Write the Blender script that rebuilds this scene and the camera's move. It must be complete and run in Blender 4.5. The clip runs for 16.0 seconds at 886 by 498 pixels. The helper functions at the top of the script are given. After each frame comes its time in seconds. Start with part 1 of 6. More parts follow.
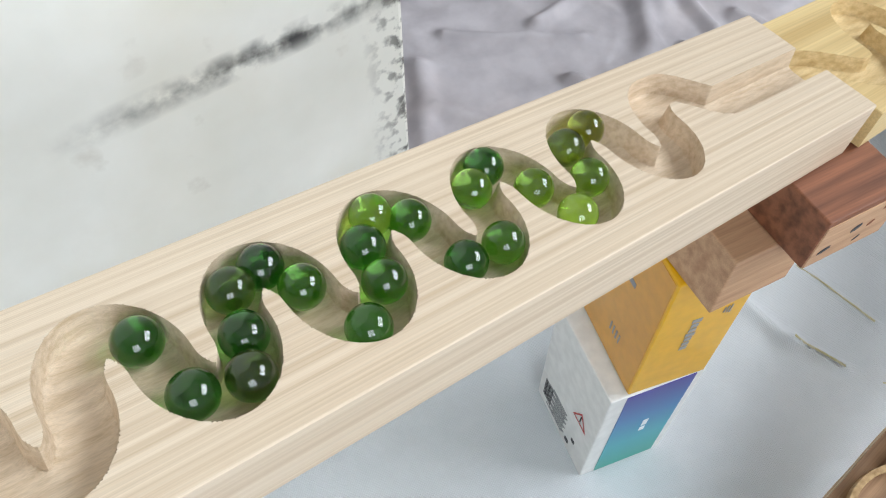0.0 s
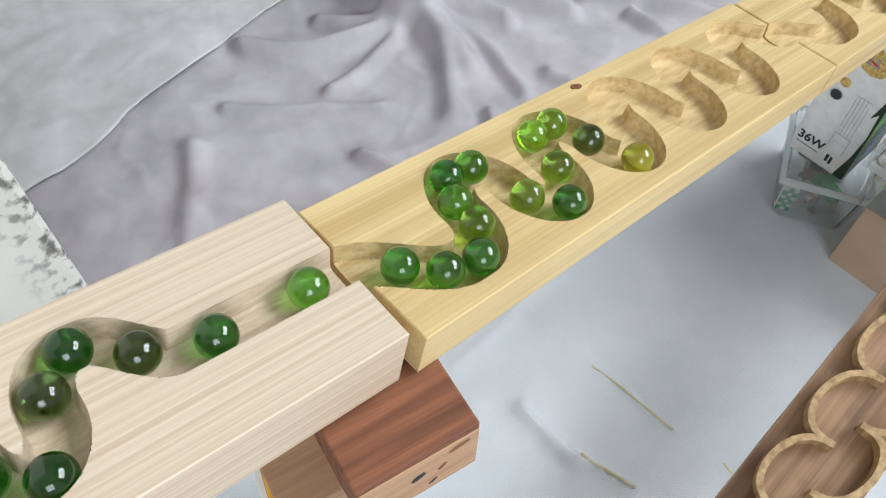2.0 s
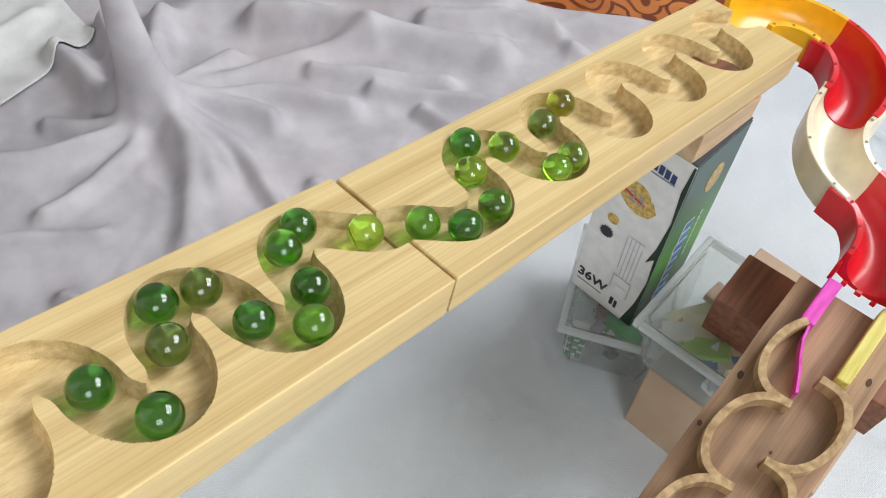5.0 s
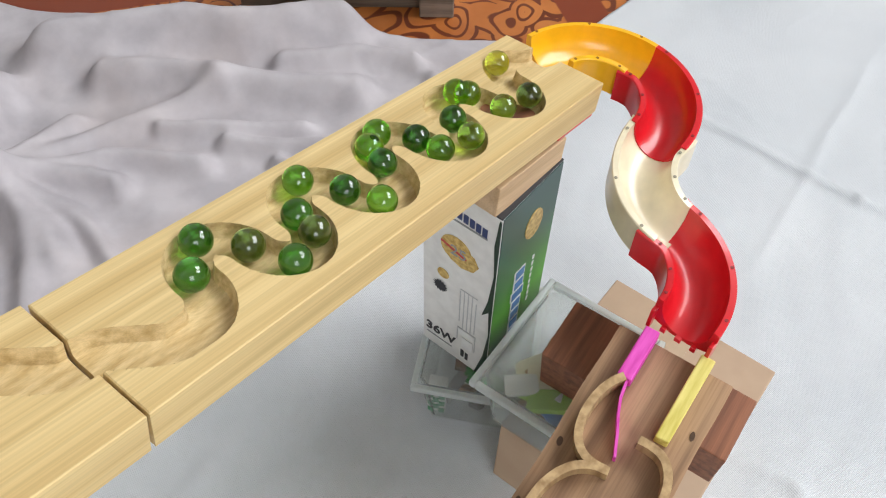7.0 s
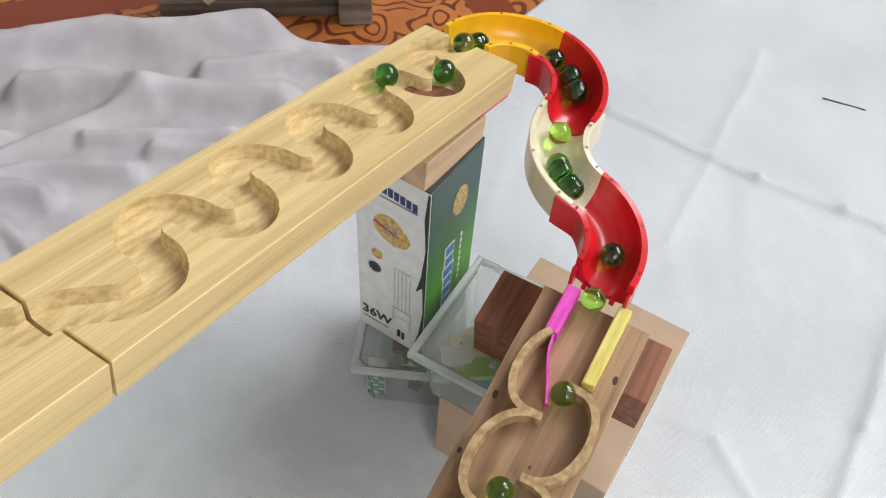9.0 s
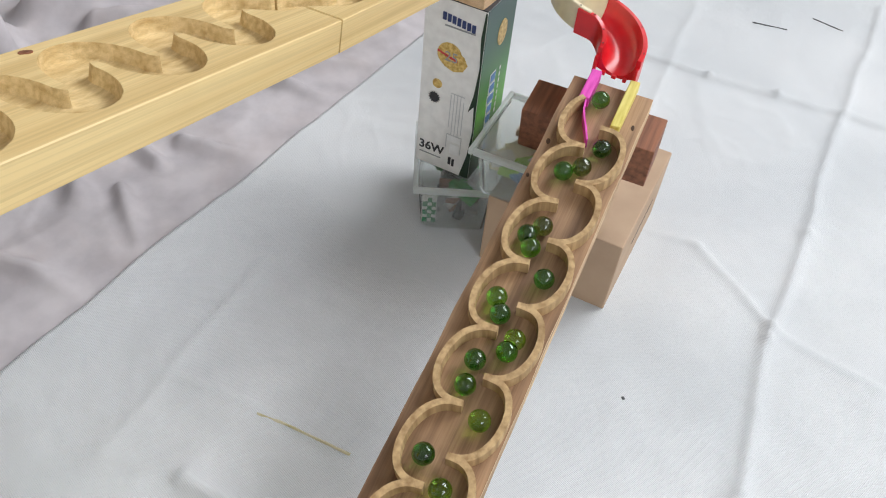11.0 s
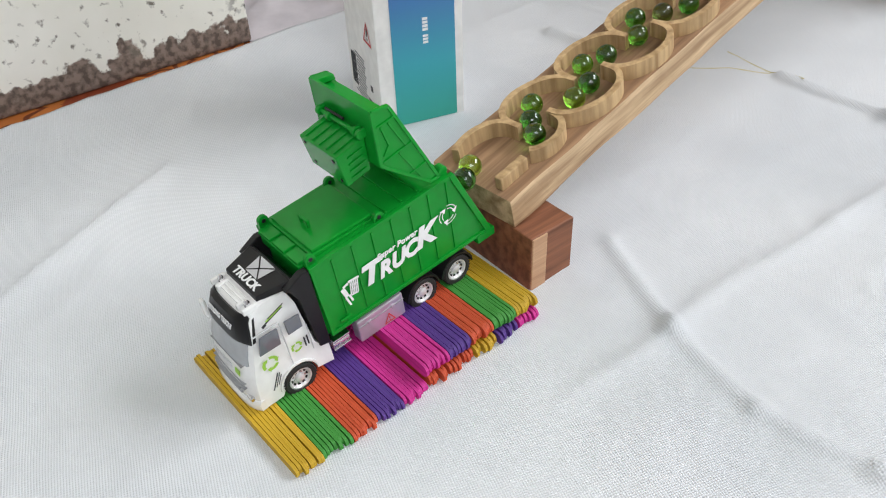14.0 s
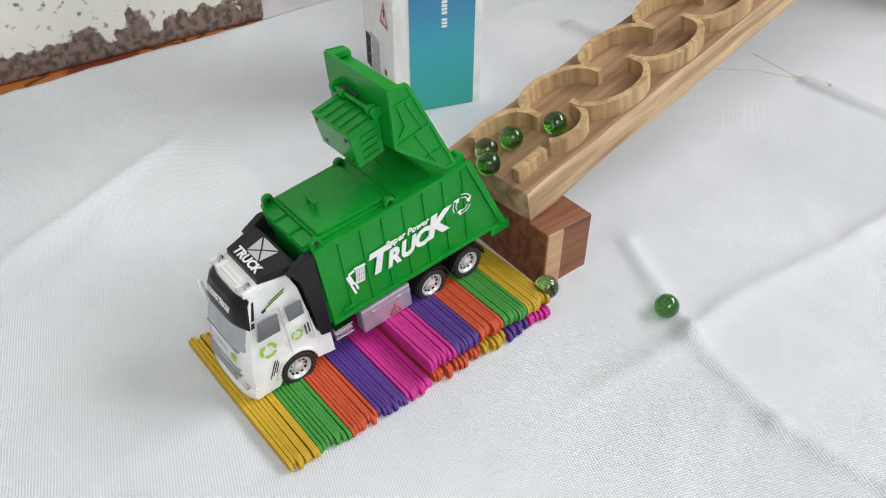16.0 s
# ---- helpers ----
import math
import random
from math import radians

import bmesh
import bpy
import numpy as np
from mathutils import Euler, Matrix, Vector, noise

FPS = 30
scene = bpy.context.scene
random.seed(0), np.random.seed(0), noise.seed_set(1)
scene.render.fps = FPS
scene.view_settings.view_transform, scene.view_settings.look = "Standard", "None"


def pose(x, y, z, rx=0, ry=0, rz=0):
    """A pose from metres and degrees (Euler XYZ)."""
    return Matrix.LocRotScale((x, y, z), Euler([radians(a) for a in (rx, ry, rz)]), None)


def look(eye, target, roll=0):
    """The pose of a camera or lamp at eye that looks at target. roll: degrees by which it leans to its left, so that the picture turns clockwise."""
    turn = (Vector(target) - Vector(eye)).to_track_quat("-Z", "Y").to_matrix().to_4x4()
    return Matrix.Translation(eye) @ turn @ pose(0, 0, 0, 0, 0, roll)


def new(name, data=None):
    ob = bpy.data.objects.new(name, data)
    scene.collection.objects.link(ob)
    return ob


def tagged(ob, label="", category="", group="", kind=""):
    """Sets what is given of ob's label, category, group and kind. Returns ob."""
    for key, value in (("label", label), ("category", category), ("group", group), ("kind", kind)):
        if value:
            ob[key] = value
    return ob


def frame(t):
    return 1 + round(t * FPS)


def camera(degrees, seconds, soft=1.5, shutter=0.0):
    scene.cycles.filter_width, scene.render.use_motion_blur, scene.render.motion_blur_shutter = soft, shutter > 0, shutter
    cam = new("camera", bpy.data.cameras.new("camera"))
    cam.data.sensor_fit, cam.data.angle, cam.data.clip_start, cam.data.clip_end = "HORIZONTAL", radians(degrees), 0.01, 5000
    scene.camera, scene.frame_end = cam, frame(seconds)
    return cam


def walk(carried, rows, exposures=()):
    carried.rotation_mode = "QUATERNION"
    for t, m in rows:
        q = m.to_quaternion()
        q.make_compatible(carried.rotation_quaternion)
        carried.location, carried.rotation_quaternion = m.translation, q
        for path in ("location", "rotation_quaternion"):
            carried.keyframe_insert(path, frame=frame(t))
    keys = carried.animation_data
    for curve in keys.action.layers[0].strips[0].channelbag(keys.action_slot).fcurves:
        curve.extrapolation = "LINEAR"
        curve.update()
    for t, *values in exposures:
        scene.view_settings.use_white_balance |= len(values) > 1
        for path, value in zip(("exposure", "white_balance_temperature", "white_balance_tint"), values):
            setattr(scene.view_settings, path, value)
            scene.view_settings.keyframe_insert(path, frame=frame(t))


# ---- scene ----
cam = camera(57.5, 16.0, 1.1)
PATH = [
    (0, (0.296, 0.521, 0.696), (0.659, 1.558, -0.976), -0.2),
    (0.5, (0.358, 0.534, 0.697), (0.707, 1.573, -0.976), -0.3),
    (1, (0.417, 0.535, 0.699), (0.765, 1.582, -0.969), -0.8),
    (1.5, (0.464, 0.544, 0.69), (0.873, 1.581, -0.971), 0.5),
    (2, (0.519, 0.572, 0.672), (0.971, 1.592, -0.988), 1.1),
    (2.5, (0.568, 0.593, 0.663), (1.037, 1.603, -0.999), 1.5),
    (3, (0.619, 0.595, 0.656), (1.08, 1.635, -0.988), 0.9),
    (3.5, (0.663, 0.601, 0.648), (1.106, 1.674, -0.981), 0.3),
    (4, (0.707, 0.618, 0.633), (1.172, 1.689, -0.99), 0.9),
    (4.5, (0.74, 0.632, 0.624), (1.256, 1.693, -0.99), 2.2),
    (5, (0.769, 0.644, 0.61), (1.355, 1.693, -0.988), 4.0),
    (5.2, (0.78, 0.649, 0.607), (1.39, 1.689, -0.989), 4.6),
    (7.5, (0.886, 0.633, 0.609), (1.569, 1.656, -0.968), 1.3),
    (8, (0.884, 0.624, 0.612), (1.582, 1.634, -0.966), 2.1),
    (10.3, (0.732, 0.55, 0.613), (1.742, 1.441, -0.865), 6.6),
    (10.5, (0.703, 0.532, 0.612), (1.715, 1.431, -0.861), 6.6),
    (11, (0.609, 0.464, 0.601), (1.622, 1.409, -0.841), 6.1),
    (11.5, (0.502, 0.387, 0.582), (1.49, 1.345, -0.869), 5.5),
    (12, (0.384, 0.32, 0.495), (1.346, 1.363, -0.914), 5.0),
    (12.5, (0.321, 0.219, 0.411), (1.157, 1.434, -0.94), 1.5),
    (13, (0.287, 0.14, 0.347), (0.994, 1.51, -0.927), -1.2),
    (13.5, (0.293, 0.103, 0.346), (0.88, 1.55, -0.904), -2.6),
    (14, (0.317, 0.096, 0.353), (0.846, 1.573, -0.888), -2.6),
    (14.5, (0.323, 0.1, 0.346), (0.851, 1.58, -0.891), -1.4),
    (15, (0.319, 0.107, 0.343), (0.846, 1.582, -0.901), -0.4),
    (15.5, (0.318, 0.112, 0.338), (0.843, 1.583, -0.911), 0.0),
    (16, (0.316, 0.113, 0.337), (0.843, 1.584, -0.912), 0.3),
]
walk(cam, [(t, look(eye, target, roll)) for t, eye, target, roll in PATH], [(0.0, -0.06, 6150, 8), (1.5, 0.0, 6100, 8), (4.0, 0.0, 6100, 8), (5.0, -0.02, 6350, 9), (7.5, -0.09, 6500, 10), (10.5, -0.12, 6500, 10), (16.0, -0.07, 6550, 11)])

# ---- light ----
world = bpy.data.worlds.new("world")
scene.world = world
world.use_nodes = True
sky = world.node_tree.nodes.new("ShaderNodeTexSky")
sky.sky_type, sky.sun_disc = "NISHITA", False
sky.sun_elevation, sky.sun_rotation = radians(50), radians(110)
world.node_tree.links.new(sky.outputs[0], world.node_tree.nodes["Background"].inputs[0])
world.node_tree.nodes["Background"].inputs[1].default_value = 0.1


def area_light(eye, target, wide, high, watts, tint):
    lamp = bpy.data.lights.new("area_light", "AREA")
    lamp.shape, lamp.size, lamp.size_y, lamp.energy, lamp.color = "RECTANGLE", wide, high, watts, tint
    ob = new("area_light", lamp)
    ob.matrix_world = look(eye, target)
    return ob


# Two panes of the high east window; an unseen fill added behind the walk.
area_light((3.03, -0.42, 2.30), (0.9, -0.30, 0.7), 1.10, 1.25, 50.0, (0.97, 0.985, 1.0))
area_light((3.03, 0.78, 2.30), (0.9, 0.70, 0.7), 1.10, 1.25, 50.0, (0.97, 0.985, 1.0))
area_light((0.2, -1.78, 1.95), (0.2, 0.0, 1.25), 1.4, 1.4, 41.0, (0.97, 0.985, 1.0))


# ---- materials ----
def material(name, low, high, scale=(40, 40, 40), rough=0.6, bump=0.15, detail=5.0, stain=0.0, stain_scale=6.0, stain_colour=(0.2, 0.17, 0.14),
             metal=0.0, coat=0.0, bump_size=0.0005, spread=(0.35, 0.65)):
    """A surface with grain between two colours, larger stains, and relief."""
    m = bpy.data.materials.new(name)
    m.use_nodes = True
    n, l = m.node_tree.nodes, m.node_tree.links
    b = n["Principled BSDF"]
    where, fit_in, grain, ramp = (n.new("ShaderNode" + k) for k in ("TexCoord", "Mapping", "TexNoise", "ValToRGB"))
    fit_in.inputs["Scale"].default_value = scale
    grain.inputs["Scale"].default_value, grain.inputs["Detail"].default_value = 1.0, detail
    l.new(where.outputs["Object"], fit_in.inputs["Vector"])
    l.new(fit_in.outputs[0], grain.inputs["Vector"])
    ramp.color_ramp.elements[0].color, ramp.color_ramp.elements[1].color = (*low, 1), (*high, 1)
    ramp.color_ramp.elements[0].position, ramp.color_ramp.elements[1].position = spread
    l.new(grain.outputs["Fac"], ramp.inputs["Fac"])
    colour = ramp.outputs["Color"]
    if stain:
        blot, edge, mix = n.new("ShaderNodeTexNoise"), n.new("ShaderNodeMapRange"), n.new("ShaderNodeMix")
        blot.inputs["Scale"].default_value, blot.inputs["Detail"].default_value = stain_scale, 6.0
        l.new(where.outputs["Object"], blot.inputs["Vector"])
        edge.inputs["From Min"].default_value, edge.inputs["From Max"].default_value, edge.inputs["To Max"].default_value = 0.5, 0.75, stain
        l.new(blot.outputs["Fac"], edge.inputs["Value"])
        mix.data_type = "RGBA"
        l.new(edge.outputs[0], mix.inputs["Factor"])
        l.new(colour, mix.inputs[6])
        mix.inputs[7].default_value = (*stain_colour, 1)
        colour = mix.outputs[2]
    l.new(colour, b.inputs["Base Color"])
    b.inputs["Roughness"].default_value, b.inputs["Metallic"].default_value, b.inputs["Coat Weight"].default_value = rough, metal, coat
    if bump:
        relief = n.new("ShaderNodeBump")
        relief.inputs["Strength"].default_value, relief.inputs["Distance"].default_value = bump, bump_size
        l.new(grain.outputs["Fac"], relief.inputs["Height"])
        l.new(relief.outputs[0], b.inputs["Normal"])
    return m


def plain(name, colour, rough=0.4, metal=0.0, coat=0.0):
    """Printed, painted or moulded surfaces: nearly one colour, faintly uneven."""
    return material(name, tuple(c * 0.94 for c in colour), tuple(min(c * 1.05, 1) for c in colour), (90, 90, 90), rough, 0.04, 3.0, metal=metal, coat=coat)


def wood(name, dark, light, lines=120.0, along=3.0, rough=0.55, bump=0.25, stain=0.25, stain_colour=(0.3, 0.18, 0.08)):
    """Timber with its grain along x: rings stretched along the piece, fine fibres, faint blotches."""
    m = material(name, dark, light, (along, lines, lines), rough, bump, 6.0, stain, 9.0, stain_colour, bump_size=0.0004, spread=(0.3, 0.62))
    n, l = m.node_tree.nodes, m.node_tree.links
    where = next(k for k in n if k.type == "TEX_COORD")
    fit_in, fibre, mix = n.new("ShaderNodeMapping"), n.new("ShaderNodeTexNoise"), n.new("ShaderNodeMix")
    fit_in.inputs["Scale"].default_value = (along * 6, lines * 9, lines * 9)
    fibre.inputs["Scale"].default_value, fibre.inputs["Detail"].default_value = 1.0, 2.0
    l.new(where.outputs["Object"], fit_in.inputs["Vector"])
    l.new(fit_in.outputs[0], fibre.inputs["Vector"])
    b = n["Principled BSDF"]
    before = b.inputs["Base Color"].links[0].from_socket
    mix.data_type, mix.blend_type = "RGBA", "MULTIPLY"
    thin = n.new("ShaderNodeMapRange")
    thin.inputs["From Min"].default_value, thin.inputs["From Max"].default_value = 0.35, 0.6
    thin.inputs["To Min"].default_value, thin.inputs["To Max"].default_value = 0.89, 1.03
    l.new(fibre.outputs["Fac"], thin.inputs["Value"])
    mix.inputs["Factor"].default_value = 1.0
    l.new(before, mix.inputs[6])
    l.new(thin.outputs[0], mix.inputs[7])
    l.new(mix.outputs[2], b.inputs["Base Color"])
    return m


def clear(name, colour, rough=0.0, ior=1.5):
    m = bpy.data.materials.new(name)
    m.use_nodes = True
    b = m.node_tree.nodes["Principled BSDF"]
    b.inputs["Base Color"].default_value = (*colour, 1)
    b.inputs["Transmission Weight"].default_value, b.inputs["Roughness"].default_value, b.inputs["IOR"].default_value = 1.0, rough, ior
    return m


def fade(name, axis, lo, hi, colours, rough=0.35):
    """A printed colour gradient along one axis of the thing."""
    m = bpy.data.materials.new(name)
    m.use_nodes = True
    n, l = m.node_tree.nodes, m.node_tree.links
    where, cut, span, ramp = (n.new("ShaderNode" + k) for k in ("TexCoord", "SeparateXYZ", "MapRange", "ValToRGB"))
    l.new(where.outputs["Object"], cut.inputs[0])
    l.new(cut.outputs[axis], span.inputs["Value"])
    span.inputs["From Min"].default_value, span.inputs["From Max"].default_value = lo, hi
    l.new(span.outputs[0], ramp.inputs["Fac"])
    e = ramp.color_ramp.elements
    e[0].color, e[1].color = (*colours[0], 1), (*colours[-1], 1)
    for i, c in enumerate(colours[1:-1], 1):
        e.new(i / (len(colours) - 1)).color = (*c, 1)
    l.new(ramp.outputs[0], n["Principled BSDF"].inputs["Base Color"])
    n["Principled BSDF"].inputs["Roughness"].default_value = rough
    return m


PINE_PALE = wood("pale_pine", (0.575, 0.445, 0.305), (0.73, 0.61, 0.465), 480, 1.6, 0.5, 0.2, 0.12, (0.60, 0.40, 0.24))
PINE = wood("honey_pine", (0.54, 0.365, 0.145), (0.745, 0.57, 0.275), 95, 1.1, 0.45, 0.2, 0.22, (0.50, 0.30, 0.12))
PINE_PALE_CUT = wood("routed_pale_pine", (0.54, 0.41, 0.27), (0.70, 0.57, 0.42), 420, 60.0, 0.7, 0.5, 0.2, (0.52, 0.34, 0.2))
PINE_CUT = wood("routed_pine", (0.50, 0.34, 0.135), (0.72, 0.55, 0.28), 300, 60.0, 0.75, 1.0, 0.25, (0.42, 0.25, 0.10))
TEAK = wood("brown_timber", (0.17, 0.092, 0.048), (0.43, 0.265, 0.148), 120, 5.0, 0.6, 0.6, 0.55, (0.15, 0.075, 0.04))
TEAK_PALE = wood("sawn_timber", (0.27, 0.15, 0.07), (0.72, 0.53, 0.32), 110, 8.0, 0.7, 1.0, 0.55, (0.22, 0.12, 0.055))
MERANTI = wood("red_brown_timber", (0.12, 0.043, 0.02), (0.30, 0.115, 0.055), 160, 8.0, 0.6, 0.5, 0.3, (0.1, 0.04, 0.02))
MERANTI_PALE = wood("pale_meranti", (0.40, 0.22, 0.12), (0.58, 0.36, 0.21), 140, 8.0, 0.65, 0.4, 0.2)
SPACER = wood("light_block_timber", (0.50, 0.33, 0.18), (0.68, 0.49, 0.30), 100, 5.0)
BAMBOO = material("bent_bamboo", (0.31, 0.19, 0.085), (0.56, 0.39, 0.20), (190, 190, 14), 0.75, 0.6, 6.0, 0.45, 40.0, (0.22, 0.13, 0.055), bump_size=0.0005, spread=(0.3, 0.62))
WHITE_CARD = plain("white_card", (0.80, 0.80, 0.78), 0.4)
YELLOW_CARD = plain("yellow_card", (0.80, 0.44, 0.005), 0.3, 0, 0.3)
ORANGE_CARD = plain("orange_card", (0.70, 0.33, 0.01), 0.3, 0, 0.3)
KRAFT = material("kraft_card", (0.44, 0.31, 0.21), (0.50, 0.36, 0.245), (24, 24, 24), 0.75, 0.1, stain=0.12, stain_colour=(0.36, 0.24, 0.15))
INK = plain("black_ink", (0.03, 0.03, 0.035), 0.5)
NAVY_INK = plain("navy_ink", (0.03, 0.05, 0.16), 0.5)
GREY_INK = plain("grey_ink", (0.30, 0.31, 0.32), 0.5)
PALE_INK = plain("pale_grey_ink", (0.55, 0.56, 0.57), 0.5)
RED_INK = plain("red_ink", (0.55, 0.05, 0.05), 0.5)
GOLD_INK = material("gold_ink", (0.45, 0.27, 0.05), (0.75, 0.55, 0.18), (300, 300, 300), 0.35, 0.05)
WHITE_INK = plain("white_ink", (0.85, 0.86, 0.86), 0.45)
SKY_INK = plain("blue_ink", (0.10, 0.25, 0.55), 0.45)
GREEN_PLASTIC = plain("green_plastic", (0.003, 0.26, 0.024), 0.22, 0, 0.0)
MILKY = clear("milky_plastic", (0.86, 0.90, 0.89), 0.3, 1.25)
MILKY.node_tree.nodes["Principled BSDF"].inputs["Transmission Weight"].default_value = 0.6
WHITE_PLASTIC = plain("white_plastic", (0.82, 0.83, 0.82), 0.25, 0, 0.3)
BLACK_PLASTIC = plain("black_plastic", (0.012, 0.012, 0.013), 0.3)
for glossy in (GREEN_PLASTIC, BLACK_PLASTIC):
    glossy.node_tree.nodes["Principled BSDF"].inputs["Specular IOR Level"].default_value = 0.28
RUBBER = plain("tyre_rubber", (0.02, 0.02, 0.02), 0.75)
CHROME = plain("chrome", (0.75, 0.75, 0.77), 0.2, 1.0)
SILVER = plain("silver_plastic", (0.62, 0.58, 0.64), 0.35, 0.6)
# Lighter than the side glass: the windscreen's reflection is put into its colour.
SCREEN_GLASS = plain("reflecting_windscreen", (0.36, 0.38, 0.40), 0.08, 0, 0.5)
DARK_GLASS = plain("tinted_glass", (0.14, 0.15, 0.17), 0.08, 0, 0.5)
LIME_INK = plain("lime_ink", (0.30, 0.55, 0.06), 0.5)
SLIDE_RED = plain("red_plastic", (0.66, 0.010, 0.018), 0.3, 0, 0.3)
SLIDE_YELLOW = plain("yellow_plastic", (0.90, 0.48, 0.010), 0.3, 0, 0.3)
SLIDE_CREAM = plain("cream_plastic", (0.80, 0.72, 0.52), 0.32, 0, 0.3)
PINK_PAINT = material("pink_dyed_wood", (0.62, 0.03, 0.36), (0.80, 0.10, 0.55), (40, 300, 300), 0.6, 0.2)
LEMON_PAINT = material("lemon_dyed_wood", (0.62, 0.52, 0.10), (0.80, 0.70, 0.22), (40, 300, 300), 0.6, 0.2)
BOX_CLEAR = clear("clear_plastic", (0.93, 0.96, 0.95), 0.06, 1.12)
BOX_CLEAR.node_tree.nodes["Principled BSDF"].inputs["Transmission Weight"].default_value = 0.88
BLANKET = material("mauve_fleece", (0.445, 0.42, 0.445), (0.58, 0.55, 0.575), (22, 22, 22), 0.95, 0.25, 7.0, 0.35, 7.0, (0.52, 0.43, 0.40), bump_size=0.003)
SHEET = material("white_sheet_cloth", (0.58, 0.575, 0.56), (0.70, 0.695, 0.68), (30, 30, 30), 0.95, 0.2, 6.0, bump_size=0.002)


def dyed(name, c):
    return material(name, tuple(k * 0.62 for k in c), c, (500, 9, 160), 0.65, 0.25, 4.0, bump_size=0.0003)


DYES = [dyed("yellow_dye", (0.70, 0.44, 0.02)), dyed("green_dye", (0.06, 0.36, 0.05)), dyed("orange_dye", (0.74, 0.10, 0.03)),
        dyed("violet_dye", (0.115, 0.042, 0.31)), dyed("magenta_dye", (0.75, 0.03, 0.34))]


def tarp_material():
    m = material("woven_tarpaulin", (0.60, 0.63, 0.66), (0.70, 0.725, 0.75), (5, 5, 5), 0.55, 0.0, 4.0, 0.25, 2.2, (0.56, 0.60, 0.62))
    n, l = m.node_tree.nodes, m.node_tree.links
    where = next(k for k in n if k.type == "TEX_COORD")
    heights = []
    for axis in ("X", "Y"):
        weave = n.new("ShaderNodeTexWave")
        weave.wave_type, weave.bands_direction = "BANDS", axis
        weave.inputs["Scale"].default_value, weave.inputs["Distortion"].default_value = 215.0, 0.12
        l.new(where.outputs["Object"], weave.inputs["Vector"])
        heights.append(weave.outputs["Fac"])
    both, relief, rumple, second = n.new("ShaderNodeMath"), n.new("ShaderNodeBump"), n.new("ShaderNodeTexNoise"), n.new("ShaderNodeBump")
    both.operation = "ADD"
    l.new(heights[0], both.inputs[0])
    l.new(heights[1], both.inputs[1])
    relief.inputs["Strength"].default_value, relief.inputs["Distance"].default_value = 0.45, 0.0005
    gap, thread = n.new("ShaderNodeMapRange"), n.new("ShaderNodeMix")
    gap.inputs["From Max"].default_value, gap.inputs["To Min"].default_value, gap.inputs["To Max"].default_value = 1.1, 0.89, 1.03
    l.new(both.outputs[0], gap.inputs["Value"])
    thread.data_type, thread.blend_type = "RGBA", "MULTIPLY"
    thread.inputs["Factor"].default_value = 1.0
    l.new(n["Principled BSDF"].inputs["Base Color"].links[0].from_socket, thread.inputs[6])
    l.new(gap.outputs[0], thread.inputs[7])
    l.new(thread.outputs[2], n["Principled BSDF"].inputs["Base Color"])
    l.new(both.outputs[0], relief.inputs["Height"])
    rumple.inputs["Scale"].default_value, rumple.inputs["Detail"].default_value = 14.0, 5.0
    l.new(where.outputs["Object"], rumple.inputs["Vector"])
    second.inputs["Strength"].default_value, second.inputs["Distance"].default_value = 0.5, 0.004
    l.new(rumple.outputs["Fac"], second.inputs["Height"])
    l.new(relief.outputs[0], second.inputs["Normal"])
    l.new(second.outputs[0], n["Principled BSDF"].inputs["Normal"])
    return m


